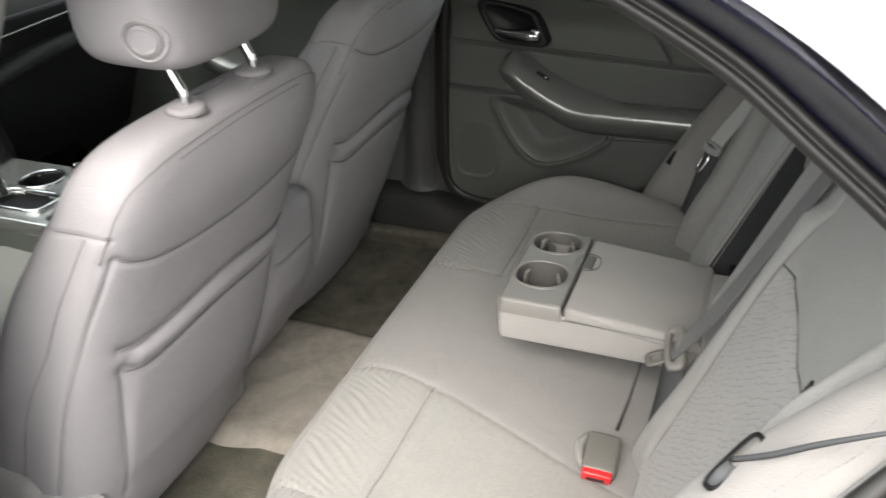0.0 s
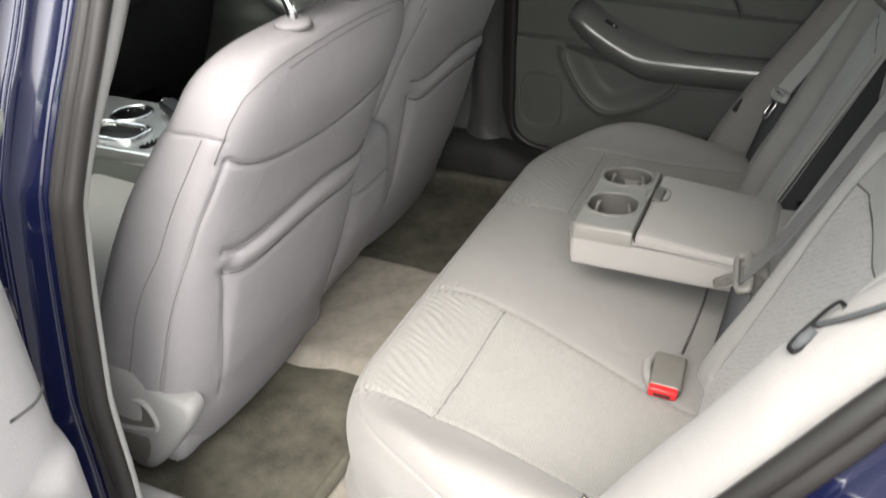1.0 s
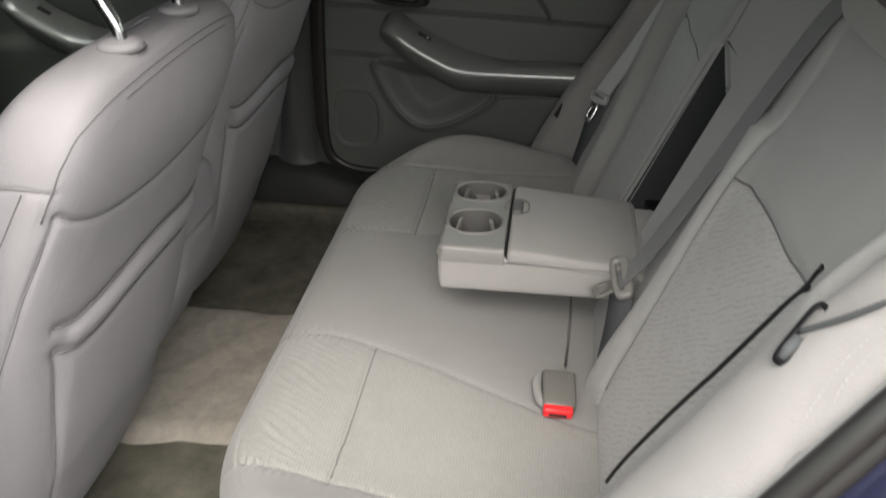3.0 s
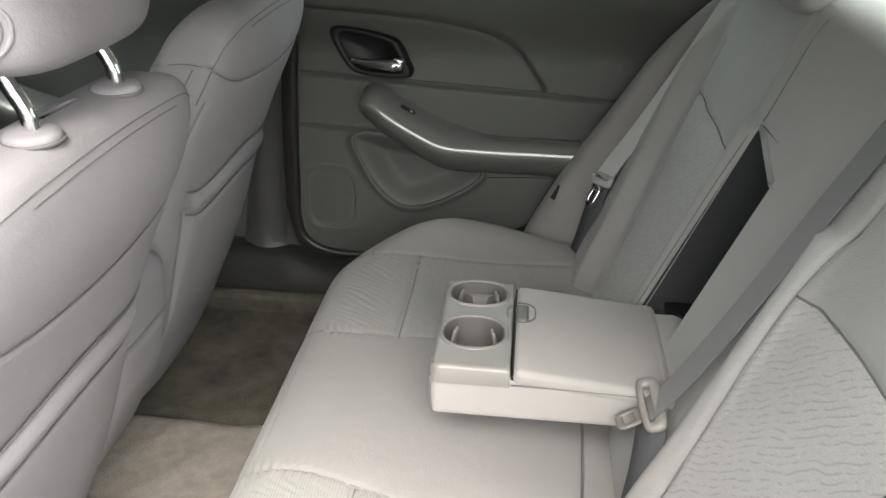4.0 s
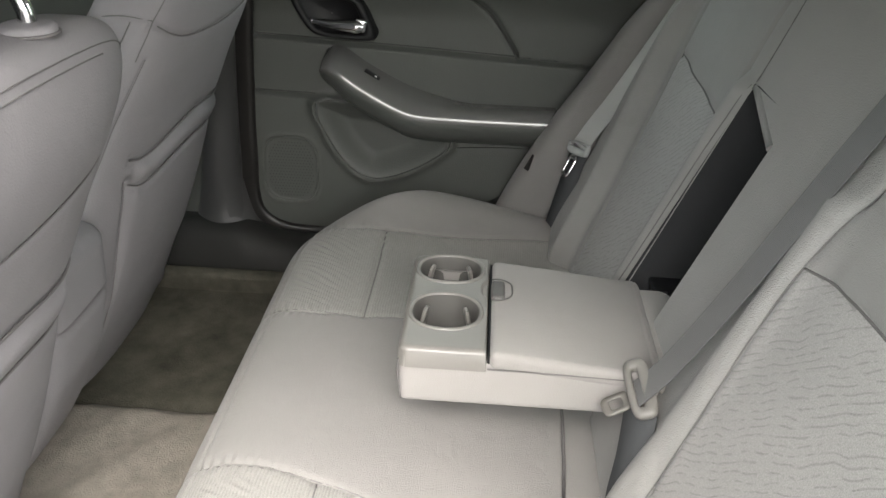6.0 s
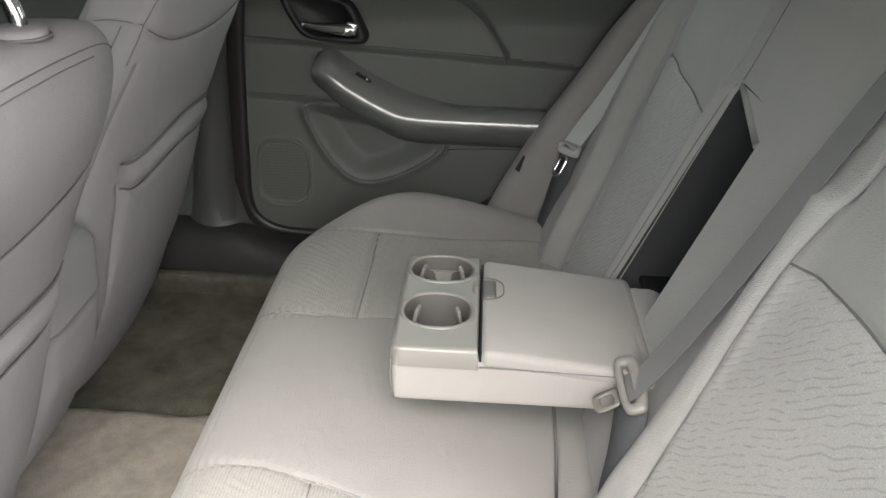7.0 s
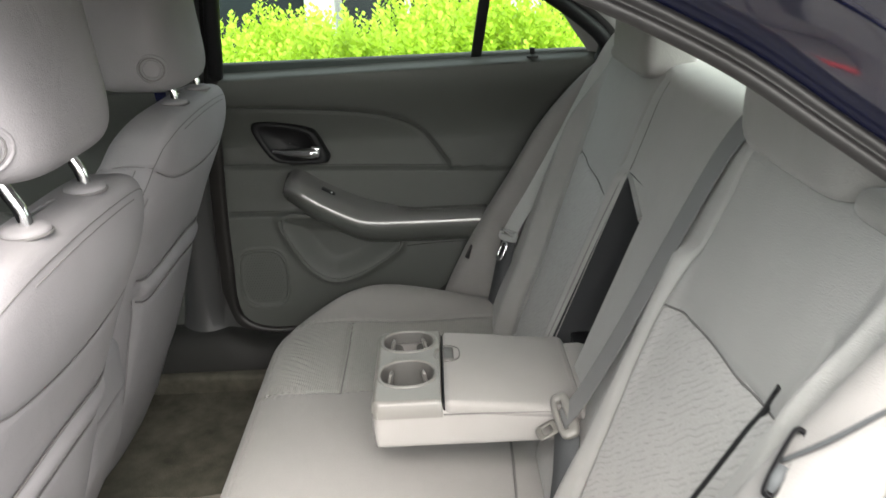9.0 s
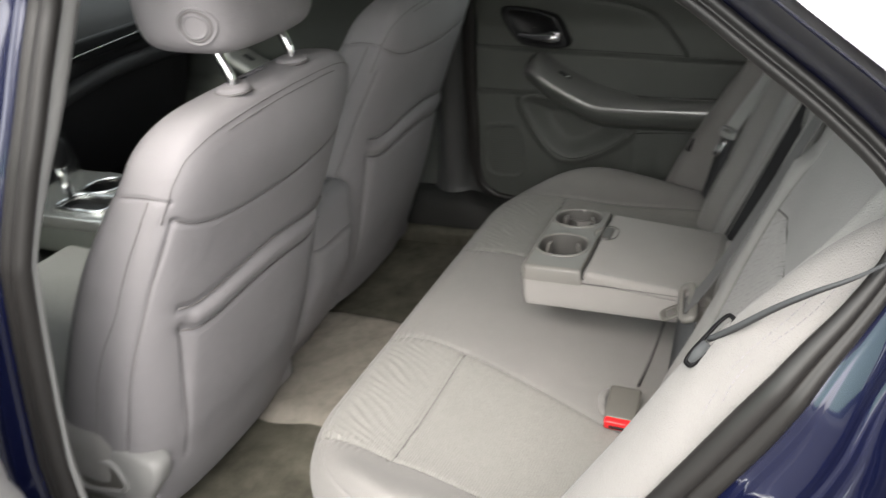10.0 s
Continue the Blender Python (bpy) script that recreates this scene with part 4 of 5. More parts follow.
        for j, (k_, y_) in enumerate(((0.97, 0.0), (1.0, 0.012), (1.0, 0.024), (0.975, 0.032), (0.90, 0.036), (0.5, 0.038), (0.02, 0.038))):
            G[:, j, 0], G[:, j, 2] = c[0] + (prof[:, 0] - c[0]) * k_ + dx, c[1] + (prof[:, 1] - c[1]) * k_
            G[:, j, 1] = cy + side * (0.195 + y_)
        cover = sheet("recliner_cover", G, TRIM_LIGHT, seat, None, "grey plastic recliner cover", close_u=True)
        well = spline([(-0.535, 0.588), (-0.482, 0.591), (-0.458, 0.583), (-0.446, 0.556), (-0.452, 0.540), (-0.470, 0.534), (-0.535, 0.529)], 36, True)
        ypos = cy + side * 0.2345
        obj("cover_well", [(x + dx, ypos, zz) for x, zz in well], [tuple(range(36))], BUCKLE, cover, False, "dark grey hollow")
        tube("cover_rim", [(x + dx, ypos, zz) for x, zz in well], 0.0045, TRIM_LIGHT, cover, 8, True)
        obj("cover_well", [(x + dx, ypos, zz) for x, zz in ((-0.535, 0.512), (-0.472, 0.517), (-0.472, 0.50), (-0.480, 0.478), (-0.495, 0.455), (-0.535, 0.468))], [tuple(range(6))], BUCKLE, cover, False, "dark grey hollow")
    return seat


front_seat(-0.305, 0.0, "grey stitched driver seat with map pocket and headrest")
front_seat(0.325, -0.045, "grey stitched front passenger seat with map pocket and headrest", 0.04, 0.028)

# ---- far rear door ----
door = thing("rear_door", "dark grey vinyl inner panel of the closed rear door", "car door")
gx, gz = np.meshgrid(np.linspace(-0.345, 0.475, 300), np.linspace(0.50, 1.10, 240), indexing="ij")
crease = spline([(-0.36, 1.020), (-0.20, 1.010), (-0.05, 0.995), (0.05, 0.972), (0.10, 0.942), (0.13, 0.905), (0.16, 0.86)], 40)
above = smooth01((gz - np.interp(gx, crease[:, 0], crease[:, 1])) / 0.022)
above = np.maximum(above, smooth01((gx - 0.155) / 0.01))
line2 = 0.888 - 0.05 * (gx + 0.345)
lower = smooth01((line2 - gz) / 0.012)
line3 = 0.782 - 0.03 * (gx + 0.345)
bottom = smooth01((line3 - gz) / 0.012)
gy = 0.705 - 0.075 * smooth01((gz - 0.92) / 0.16) - 0.010 * above * (gz > line2) - 0.012 * lower * (1 - 0.9 * bottom) - 0.024 * bottom
pocket = spline([(-0.215, 0.765), (-0.205, 0.71), (-0.165, 0.645), (-0.115, 0.612), (-0.05, 0.625), (0.02, 0.665), (0.045, 0.70), (0.0, 0.745), (-0.10, 0.765)], 60, True)


def inside(px_, pz_, poly):
    r = np.zeros(px_.shape, bool)
    for (x0, z0), (x1, z1) in zip(poly, np.roll(poly, -1, 0)):
        c = (z0 > pz_) != (z1 > pz_)
        r ^= c & (px_ < (x1 - x0) * (pz_ - z0) / ((z1 - z0) if abs(z1 - z0) > 1e-9 else 1e-9) + x0)
    return r


dist = away(gx, gz, [tuple(p) for p in pocket] + [tuple(pocket[0])])
ins_p = inside(gx, gz, pocket)
gy = gy + np.where(ins_p, 0.030 * smooth01(dist / 0.05), -0.008 * np.exp(-(dist / 0.010) ** 2))
sp = (np.abs((gx + 0.272) / 0.054) ** 3.4 + np.abs((gz - 0.622) / 0.068) ** 3.4) ** (1 / 3.4)
gy = gy + 0.003 * smooth01((1.0 - sp) / 0.08) - 0.0015 * np.exp(-((sp - 1.06) / 0.05) ** 2)
# roll the top edge over to the glass and keep inside the opening
gy = gy + 0.02 * smooth01((gz - 1.085) / 0.015)
gz = gz + 0.02 * (gx - 0.05) * smooth01((gz - 0.9) / 0.15)
V = np.stack([gx, gy, gz], 2)
V = sew(V, gx, gz, [[tuple(p) for p in crease]], 0.003, 0.004, 1)
ox = np.stack([OUTLINE[:, 0], OUTLINE[:, 1]], 1)
c_in = inside(mid(gx), mid(gz), ox)
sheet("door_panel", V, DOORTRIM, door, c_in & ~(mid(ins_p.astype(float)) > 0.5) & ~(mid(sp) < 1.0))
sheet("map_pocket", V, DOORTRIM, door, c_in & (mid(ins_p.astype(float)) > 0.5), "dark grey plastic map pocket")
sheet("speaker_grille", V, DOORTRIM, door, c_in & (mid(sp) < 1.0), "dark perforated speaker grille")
traced_tube("pocket_rim", V, gx, gz, [tuple(p) for p in pocket[::3]] + [tuple(pocket[0])], DOORTRIM, door, 0.0032)
traced_tube("grille_rim", V, gx, gz, [(-0.272 + 0.054 * math.copysign(abs(math.cos(u)) ** 0.59, math.cos(u)), 0.622 + 0.068 * math.copysign(abs(math.sin(u)) ** 0.59, math.sin(u))) for u in np.linspace(0, 2 * np.pi, 49)], DOORTRIM, door, 0.0016)
part("outer_skin", rbox((0.90, 0.03, 0.78), 0.012, (0.03, 0.775, 0.69)), PAINT, door, "navy blue painted door skin")
part("inner_skin", rbox((0.90, 0.02, 0.66), 0.006, (0.05, 0.745, 0.77)), DOORDARK, door)
rows, F = [], []
for i in range(-9, 10):
    for j in range(-10, 11):
        x, z = i * 0.0062 + (j % 2) * 0.0031, j * 0.0062
        if abs(x / 0.045) ** 3.4 + abs(z / 0.058) ** 3.4 < 1:
            k = len(rows)
            for u in range(6):
                rows.append((-0.272 + x + 0.0013 * math.cos(u * 1.047), 0.6812, 0.622 + z + 0.0013 * math.sin(u * 1.047)))
            F.append(tuple(range(k, k + 6)))
obj("grille_hole", rows, F, DOORDARK, door, False, "black holes of the speaker grille")
# Darker lines put crease shade into the panel's colour.
for name, ln in (("door_crease", [tuple(p) for p in crease[::4]] + [tuple(crease[-1])]), ("door_seam", [(-0.33, 0.885), (0.0, 0.871), (0.26, 0.858)]), ("door_seam", [(-0.33, 0.780), (-0.22, 0.777)]), ("door_seam", [(0.055, 0.686), (0.12, 0.690), (0.20, 0.692)])):
    traced_tube(name, V, gx, gz, ln, DOORDARK, door, 0.0012)
# armrest with pull
path = spline([(-0.205, 0.838), (-0.175, 0.835), (-0.12, 0.800), (-0.06, 0.768), (-0.02, 0.755), (0.06, 0.752), (0.15, 0.752), (0.25, 0.752)], 90)
prof = spline([(0.0, -0.045), (0.025, -0.042), (0.052, -0.028), (0.066, -0.008), (0.066, 0.006), (0.056, 0.016), (0.035, 0.018), (0.0, 0.015)], 24)
V = np.zeros((90, 24, 3))
for i, (x, z) in enumerate(path):
    g = math.sqrt(max(0.02, 1 - (1 - min(1.0, i / 12)) ** 2))
    V[i] = np.stack([np.full(24, x), 0.695 - 1.1 * prof[:, 0] * (0.35 + 0.65 * g), z - 0.012 + (1.2 * prof[:, 1] + 0.012) * g], 1)
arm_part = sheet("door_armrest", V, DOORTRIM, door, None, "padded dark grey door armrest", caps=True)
V2 = np.zeros((60, 12, 3))
prof2 = spline([(0.004, 0.0175), (0.030, 0.0205), (0.048, 0.0205), (0.060, 0.017), (0.069, 0.008), (0.068, 0.001)], 12)
for i in range(60):
    x, z = path[int(i * 1.48)]
    g = math.sqrt(max(0.02, 1 - (1 - min(1.0, i / 8)) ** 2))
    pod = (1 - float(smooth01(np.array((i - 22) / 18.0)))) * g
    V2[i] = np.stack([np.full(12, x), 0.693 - 1.1 * prof2[:, 0] * (0.35 + 0.67 * g), z - 0.012 + (1.2 * prof2[:, 1] + 0.013) * g + 0.024 * pod * np.clip(1 - prof2[:, 0] / 0.06, 0, 1)], 1)
ARM_V, CAP_V = V, V2
sheet("pull_cap", V2, PULL, arm_part, None, "glossy grey pull handle cap")
sw = part("window_switch", rbox((0.034, 0.016, 0.009), 0.003, (-0.106, 0.660, 0.8255), (12, 31, 0)), BLACK, arm_part, "black window switch")
part("switch_mark", rbox((0.004, 0.004, 0.001), 0.0004, (-0.098, 0.657, 0.8255), (12, 31, 0)), WHITE, sw)
# inner handle
bez = spline([(-0.262, 0.978), (-0.245, 0.988), (-0.19, 0.982), (-0.138, 0.968), (-0.122, 0.955), (-0.106, 0.920), (-0.098, 0.900), (-0.108, 0.889), (-0.15, 0.889), (-0.198, 0.893), (-0.222, 0.902), (-0.24, 0.925), (-0.258, 0.958)], 60, True)
bez = bez - np.array([0.0, 0.004])
c = bez.mean(0)
V = np.zeros((60, 7, 3))
for j, (k_, y_) in enumerate(((0.99, 0.704), (0.99, 0.680), (0.94, 0.671), (0.80, 0.670), (0.74, 0.674), (0.70, 0.6795), (0.02, 0.6798))):
    V[:, j] = np.stack([c[0] + (bez[:, 0] - c[0]) * k_, np.full(60, y_), c[1] + (bez[:, 1] - c[1]) * k_], 1)
hb = sheet("handle_bezel", V, BLACK, door, None, "black plastic door handle surround", close_u=True)
tube("door_handle", spline([(-0.222, 0.676, 0.919), (-0.19, 0.670, 0.916), (-0.155, 0.665, 0.915), (-0.120, 0.664, 0.914)], 20), [0.005, 0.007, 0.008, 0.008] + list(np.linspace(0.008, 0.016, 12)) + [0.017, 0.017, 0.015, 0.010], CHROME, hb, 12, flat=0.8, label="chrome door handle")
part("handle_tab", rbox((0.022, 0.014, 0.024), 0.005, (-0.126, 0.662, 0.917), (0, 12, 0)), CHROME, hb, "chrome handle tab")
tube("lock_pin", [(0.337, 0.632, 1.085), (0.337, 0.631, 1.118)], [0.004, 0.005], DOORDARK, door, 10, label="grey door lock pin")
sheet("lock_pin_collar", ellipsoid((0.012, 0.012, 0.004), 0.7, 1, 20, 8) + np.array([0.337, 0.631, 1.101]), DOORDARK, door, None, close_u=True)
# window of that door
wz0 = lambda x: 1.092 + 0.02 * x
V = np.zeros((30, 12, 3))
for i, x in enumerate(np.linspace(-0.33, 0.47, 30)):
    for j, u in enumerate(np.linspace(0, 1, 12)):
        z = wz0(x) - 0.01 + u * 0.26
        V[i, j] = (x, 0.665 - 0.26 * u * 0.28, z)
wg = sheet("window_glass", V, GLASS, door, None, "clear side window glass")
wg.visible_shadow = False
part("window_divider", rbox((0.022, 0.012, 0.28), 0.004, (0.243, 0.630, 1.22), (16, 9, 0)), BLACK, door, "black window divider bar")
tube("window_frame", [(x, abs(side_y(z)) - 0.012, z) for x, z in OUTLINE if z > 1.085], 0.016, BLACK, door, 10, label="black window frame")

# ---- shell: pillars, roof, bulkheads ----
shell = thing("car_cabin", "pale grey headliner, pillars and parcel shelf of the car cabin", "car interior", kind="structure")
for s in (1, -1):
    # centre pillar
    zs = np.array([0.36, 0.46, 0.52, 0.62, 0.80, 1.0, 1.15, 1.36])
    x0 = np.array([-0.52, -0.50, -0.47, -0.455, -0.445, -0.425, -0.40, -0.37])
    x1 = np.array([-0.20, -0.29, -0.345, -0.370, -0.366, -0.345, -0.318, -0.29])
    V = np.zeros((40, 24, 3))
    for i, h in enumerate(np.linspace(0, 1, 40)):
        z = float(np.interp(h, np.linspace(0, 1, 8), zs))
        a, b = np.interp(z, zs, x0), np.interp(z, zs, x1)
        for j, u in enumerate(np.linspace(0, 1, 24)):
            y = abs(side_y(z)) - 0.005 - (0.045 if s < 0 else 0.022) * math.sin(math.pi * u) ** 0.6 - (0.055 if s < 0 else 0.0) * float(smooth01(np.array((0.56 - z) / 0.14))) * (0.4 + 0.6 * math.sin(math.pi * u) ** 0.6)
            V[i, j] = (a + (b - a) * u, -s * y, z)
    sheet("centre_pillar", V, TRIM_FAR_SHADE if s < 0 else TRIM_LIGHT, shell, None, "grey plastic pillar trim")
# sill trim inside the openings
for s in (1, -1):
    xs = np.linspace(-0.56, 0.160, 66)
    sec = spline([(-0.575, 0.40), (-0.59, 0.450), (-0.612, 0.482), (-0.645, 0.490), (-0.68, 0.486), (-0.70, 0.482)], 16)
    V = np.zeros((66, 16, 3))
    for i, x in enumerate(xs):
        up = float(np.interp(x, [-0.36, -0.30, -0.24, -0.08, 0.0, 0.07, 0.145, 0.20], [0.03, 0.005, 0.0, 0.008, 0.024, 0.058, 0.103, 0.15]))
        V[i] = np.stack([np.full(16, x), s * sec[:, 0], sec[:, 1] + up * smooth01((sec[:, 1] - 0.42) / 0.06)], 1)
    V = sew(V, V[:, :, 0], V[:, :, 1] * s, [[(-0.335, -0.56), (-0.33, -0.70)]], 0.002, 0.0025, -s)
    # The far sill takes the copy with shade painted in.
    tagged(sheet("sill_trim", V, TRIM_LIGHT if s > 0 else SILL_FAR_SHADE), "grey plastic door sill trim", "sill trim", kind="structure")
tagged(part("side_carpet", rbox((0.56, 0.03, 0.052), 0.012, (-0.30, 0.574, 0.418), (12, 0, 0)), MAT), "dark carpet turned up against the far sill", "carpet", kind="structure")
# roof
xs = np.linspace(-0.95, 0.60, 30)
ys = np.linspace(-0.575, 0.575, 30)
V = np.zeros((30, 30, 3))
for i, x in enumerate(xs):
    for j, y in enumerate(ys):
        V[i, j] = (x, y, 1.435 - (0.06 + 0.04 * float(smooth01(np.array((x - 0.05) / 0.3)))) * (y / 0.575) ** 4 - 0.16 * max(0, (x - 0.05) / 0.75) ** 2 * 1.2 - 0.05 * max(0, (-x - 0.4) / 0.55) ** 2)
sheet("headliner", V, HEADLINER, shell, None, "pale grey cloth headliner", flip=True)
sheet("roof_skin", V + np.array([0, 0, 0.014]), PAINT, body, None, "navy blue painted roof")
# painted rear pillar outside, from the door opening to the rear window
for s in (1, -1):
    top_edge = np.array([(x + 0.035, -side_y(z) + 0.088, z + 0.036) for x, z in OUTLINE if x > 0.12 and z > 1.125])
    top_edge = spline(top_edge[np.argsort(top_edge[:, 0])], 24)
    V = np.zeros((24, 12, 3))
    for i, (x, y, z) in enumerate(top_edge):
        u = i / 23
        far_ = np.array([0.59 + 0.43 * u, 0.545 + 0.035 * u, 1.318 - 0.18 * u])
        for j, v in enumerate(np.linspace(0, 1, 12)):
            V[i, j] = np.array([x, y, z]) * (1 - v) + far_ * v + np.array([0, 0.012, 0.012]) * math.sin(math.pi * v)
    V[:, :, 1] *= -s
    sheet("rear_pillar_skin", V, PAINT, body, None, "navy blue painted rear pillar", flip=(s < 0))
# rear quarter pillar
for s in (-1,):
    V = np.zeros((16, 10, 3))
    for i, u in enumerate(np.linspace(0, 1, 16)):
        for j, v in enumerate(np.linspace(0, 1, 10)):
            x = 0.455 + 0.22 * v - (0.02 + 0.25 * v * 0.2) * u
            z = 1.10 + (0.165 - 0.02 * v) * u
            V[i, j] = (x - 0.10 * u * (1 - v), -s * (0.64 - 0.06 * u - 0.02 * math.sin(math.pi * v)), z)
    sheet("quarter_pillar", V, TRIM_LIGHT, shell, None, "pale grey rear pillar trim")
# parcel shelf and rear window
part("parcel_shelf", rbox((0.42, 1.26, 0.02), 0.008, (0.80, 0, 1.108), None), SHELF_SKYLIT, shell, "pale grey parcel shelf")
V = np.zeros((12, 20, 3))
for i, u in enumerate(np.linspace(0, 1, 12)):
    for j, y in enumerate(np.linspace(-0.58, 0.58, 20)):
        V[i, j] = (1.02 - 0.44 * u, y, 1.12 + 0.17 * u - 0.03 * (y / 0.6) ** 2)
rg = sheet("rear_window", V, GLASS, shell, None, "clear rear window glass")
rg.visible_shadow = False
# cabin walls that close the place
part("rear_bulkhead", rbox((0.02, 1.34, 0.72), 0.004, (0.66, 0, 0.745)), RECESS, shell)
part("firewall", rbox((0.03, 1.40, 0.75), 0.01, (-1.52, 0, 0.72)), DASH, shell)

# ---- front doors, seen past the front seats ----
for s in (1, -1):
    fd = thing("front_door", "grey inner panel of the closed front door", "car door", group="front doors")
    gx, gz = np.meshgrid(np.linspace(-1.55, -0.44, 60), np.linspace(0.42, 1.08, 50), indexing="ij")
    gy = 0.71 - 0.075 * smooth01((gz - 0.92) / 0.16) - 0.03 * smooth01((0.78 - gz) / 0.02)
    sheet("door_panel", np.stack([gx, s * gy, gz], 2), DOORTRIM, fd)
    shift = np.array([-0.877, 0.0, 0.026])
    rest = sheet("door_armrest", (ARM_V + shift) * np.array([1, s, 1]), DOORTRIM, fd, None, "padded dark grey door armrest", caps=True)
    sheet("pull_cap", (CAP_V + shift) * np.array([1, s, 1]), PULL, rest, None, "glossy grey pull handle cap")
    part("window_switch", rbox((0.034, 0.016, 0.009), 0.003, (-0.106 + shift[0], s * 0.660, 0.8255 + shift[2]), (12 * s, 31, 0)), BLACK, rest, "black window switch")
    part("outer_skin", rbox((1.12, 0.03, 0.78), 0.012, (-1.0, s * 0.765, 0.69)), PAINT, fd, "navy blue painted door skin")
    part("door_top", rbox((1.00, 0.05, 0.03), 0.012, (-0.875, s * 0.655, 1.075)), DOORTRIM, fd)
    tube("door_handle", spline([(-1.0, s * 0.66, 0.92), (-0.95, s * 0.655, 0.925), (-0.88, s * 0.66, 0.92)], 12), 0.008, CHROME, fd)
    V = np.zeros((14, 8, 3))
    for i, x in enumerate(np.linspace(-1.35, -0.42, 14)):
        for j, u in enumerate(np.linspace(0, 1, 8)):
            V[i, j] = (x + 0.30 * u * (1 - i / 13), s * (0.665 - 0.075 * u), 1.08 + 0.24 * u)
    fg = sheet("window_glass", V, FRONT_GLASS, fd, None, "clear side window glass")
    tube("window_frame", spline([(-1.38, s * 0.665, 1.08), (-1.15, s * 0.63, 1.22), (-0.98, s * 0.605, 1.30), (-0.70, s * 0.595, 1.33), (-0.40, s * 0.595, 1.32)], 30), 0.022, BLACK, fd, 10)
V = np.zeros((10, 16, 3))
for i, u in enumerate(np.linspace(0, 1, 10)):
    for j, y in enumerate(np.linspace(-0.62, 0.62, 16)):
        V[i, j] = (-1.50 + 0.56 * u + 0.10 * (y / 0.62) ** 2, y, 1.07 + 0.25 * u)
ws = sheet("windscreen", V, FRONT_GLASS, shell, None, "clear windscreen glass")

# ---- dashboard and console ----
dash = thing("dashboard", "black dashboard with satin silver trim strip", "dashboard")
sec = spline([(-1.50, 1.06), (-1.38, 1.07), (-1.24, 1.045), (-1.17, 1.00), (-1.165, 0.94), (-1.20, 0.86), (-1.24, 0.74), (-1.30, 0.60)], 40)
ys = np.linspace(-0.68, 0.68, 60)
V = np.zeros((60, 40, 3))
for i, y in enumerate(ys):
    V[i] = np.stack([sec[:, 0] - 0.03 * math.sin(math.pi * (y + 0.68) / 0.68) ** 2, np.full(40, y), sec[:, 1]], 1)
V = sew(V, V[:, :, 1], V[:, :, 2], [[(-0.68, 0.985), (0.68, 0.985)], [(-0.68, 0.90), (0.0, 0.88), (0.68, 0.90)]], 0.006, 0.006, -1)
sheet("dash_panel", V, DASH, dash)
tube("trim_strip", spline([(-1.165, 0.10, 0.955), (-1.16, 0.3, 0.965), (-1.165, 0.55, 0.972), (-1.18, 0.66, 0.975)], 24), 0.0011, SATIN, dash, 8, label="satin silver trim strip")
tube("lower_pad", spline([(-1.20, 0.12, 0.860), (-1.19, 0.25, 0.884), (-1.185, 0.40, 0.898), (-1.185, 0.58, 0.893), (-1.20, 0.68, 0.88)], 30), 0.022, DASH, dash, 14, label="padded lower edge of the dashboard")
part("dash_gap", rbox((0.02, 0.56, 0.05), 0.008, (-1.178, 0.38, 0.968)), BLACK, dash, "black band in the dashboard gap")
part("centre_stack", rbox((0.10, 0.24, 0.30), 0.03, (-1.17, 0.0, 0.86), (0, -18, 0)), BLACK, dash)
console = thing("centre_console", "grey centre console with silver trim, cup holders and shifter", "console")
part("console_body", rbox((0.56, 0.13, 0.28), 0.02, (-0.83, 0.0, 0.54)), DOORTRIM, console)
flank = rbox((0.444, 0.222, 0.075), 0.006, (-0.8975, -0.012, 0.700))
bmesh.ops.delete(flank, geom=[max((f for f in flank.faces if f.calc_center_median().z > 0.73), key=lambda f: f.calc_area())], context="FACES_ONLY")
part("console_flank", flank, DOORTRIM, console, "grey console flank")
CXg, CYg = np.meshgrid(np.linspace(-1.12, -0.675, 300), np.linspace(-0.125, 0.101, 150), indexing="ij")
e_ = np.minimum(np.minimum(CXg + 1.12, -0.675 - CXg), np.minimum(CYg + 0.125, 0.101 - CYg))
CZg = 0.7465 - (0.006 - np.sqrt(np.maximum(0.006 ** 2 - np.clip(0.006 - e_, 0, 0.006) ** 2, 0))) - 0.02 * (e_ < 1e-6)
ROUND = ((-0.945, 0.030), (-0.752, -0.052))
sunk = []
for x, y in ROUND:
    r_ = np.hypot(CXg - x, CYg - y) / 0.040
    sunk.append(smooth01((1 - r_) / 0.08) * 0.05)
gate = ((np.abs(CXg + 0.905) / 0.063) ** 4 + (np.abs(CYg + 0.058) / 0.032) ** 4) ** 0.25
sunk.append(smooth01((1 - gate) / 0.08) * 0.012)
slot_ = ((np.abs(CXg + 0.798 - 0.14 * (CYg + 0.066)) / 0.012) ** 4 + (np.abs(CYg + 0.066) / 0.040) ** 4) ** 0.25
sunk.append(smooth01((1 - slot_) / 0.15) * 0.03)
CZg = CZg - sum(sunk)
V = np.stack([CXg, CYg, CZg], 2)
dark = [mid(s_) > 0.003 for s_ in sunk]
sheet("console_top", V, SATIN, console, ~(dark[0] | dark[1] | dark[2] | dark[3]), "satin silver console top plate")
for nm, m_, lb_ in (("cup_well", dark[0], "black cup holder well"), ("cup_well", dark[1], "black cup holder well"), ("shift_gate", dark[2], "black shift gate"), ("slot", dark[3], "black slot in the console")):
    sheet(nm, V, BLACK, console, m_, lb_)
for x, y in ROUND:
    tube("cup_rim", [(x + 0.041 * math.cos(u), y + 0.041 * math.sin(u), 0.7475) for u in np.linspace(0, 2 * np.pi, 40, endpoint=False)], 0.0032, CHROME, console, 8, True, label="chrome cup holder rim")
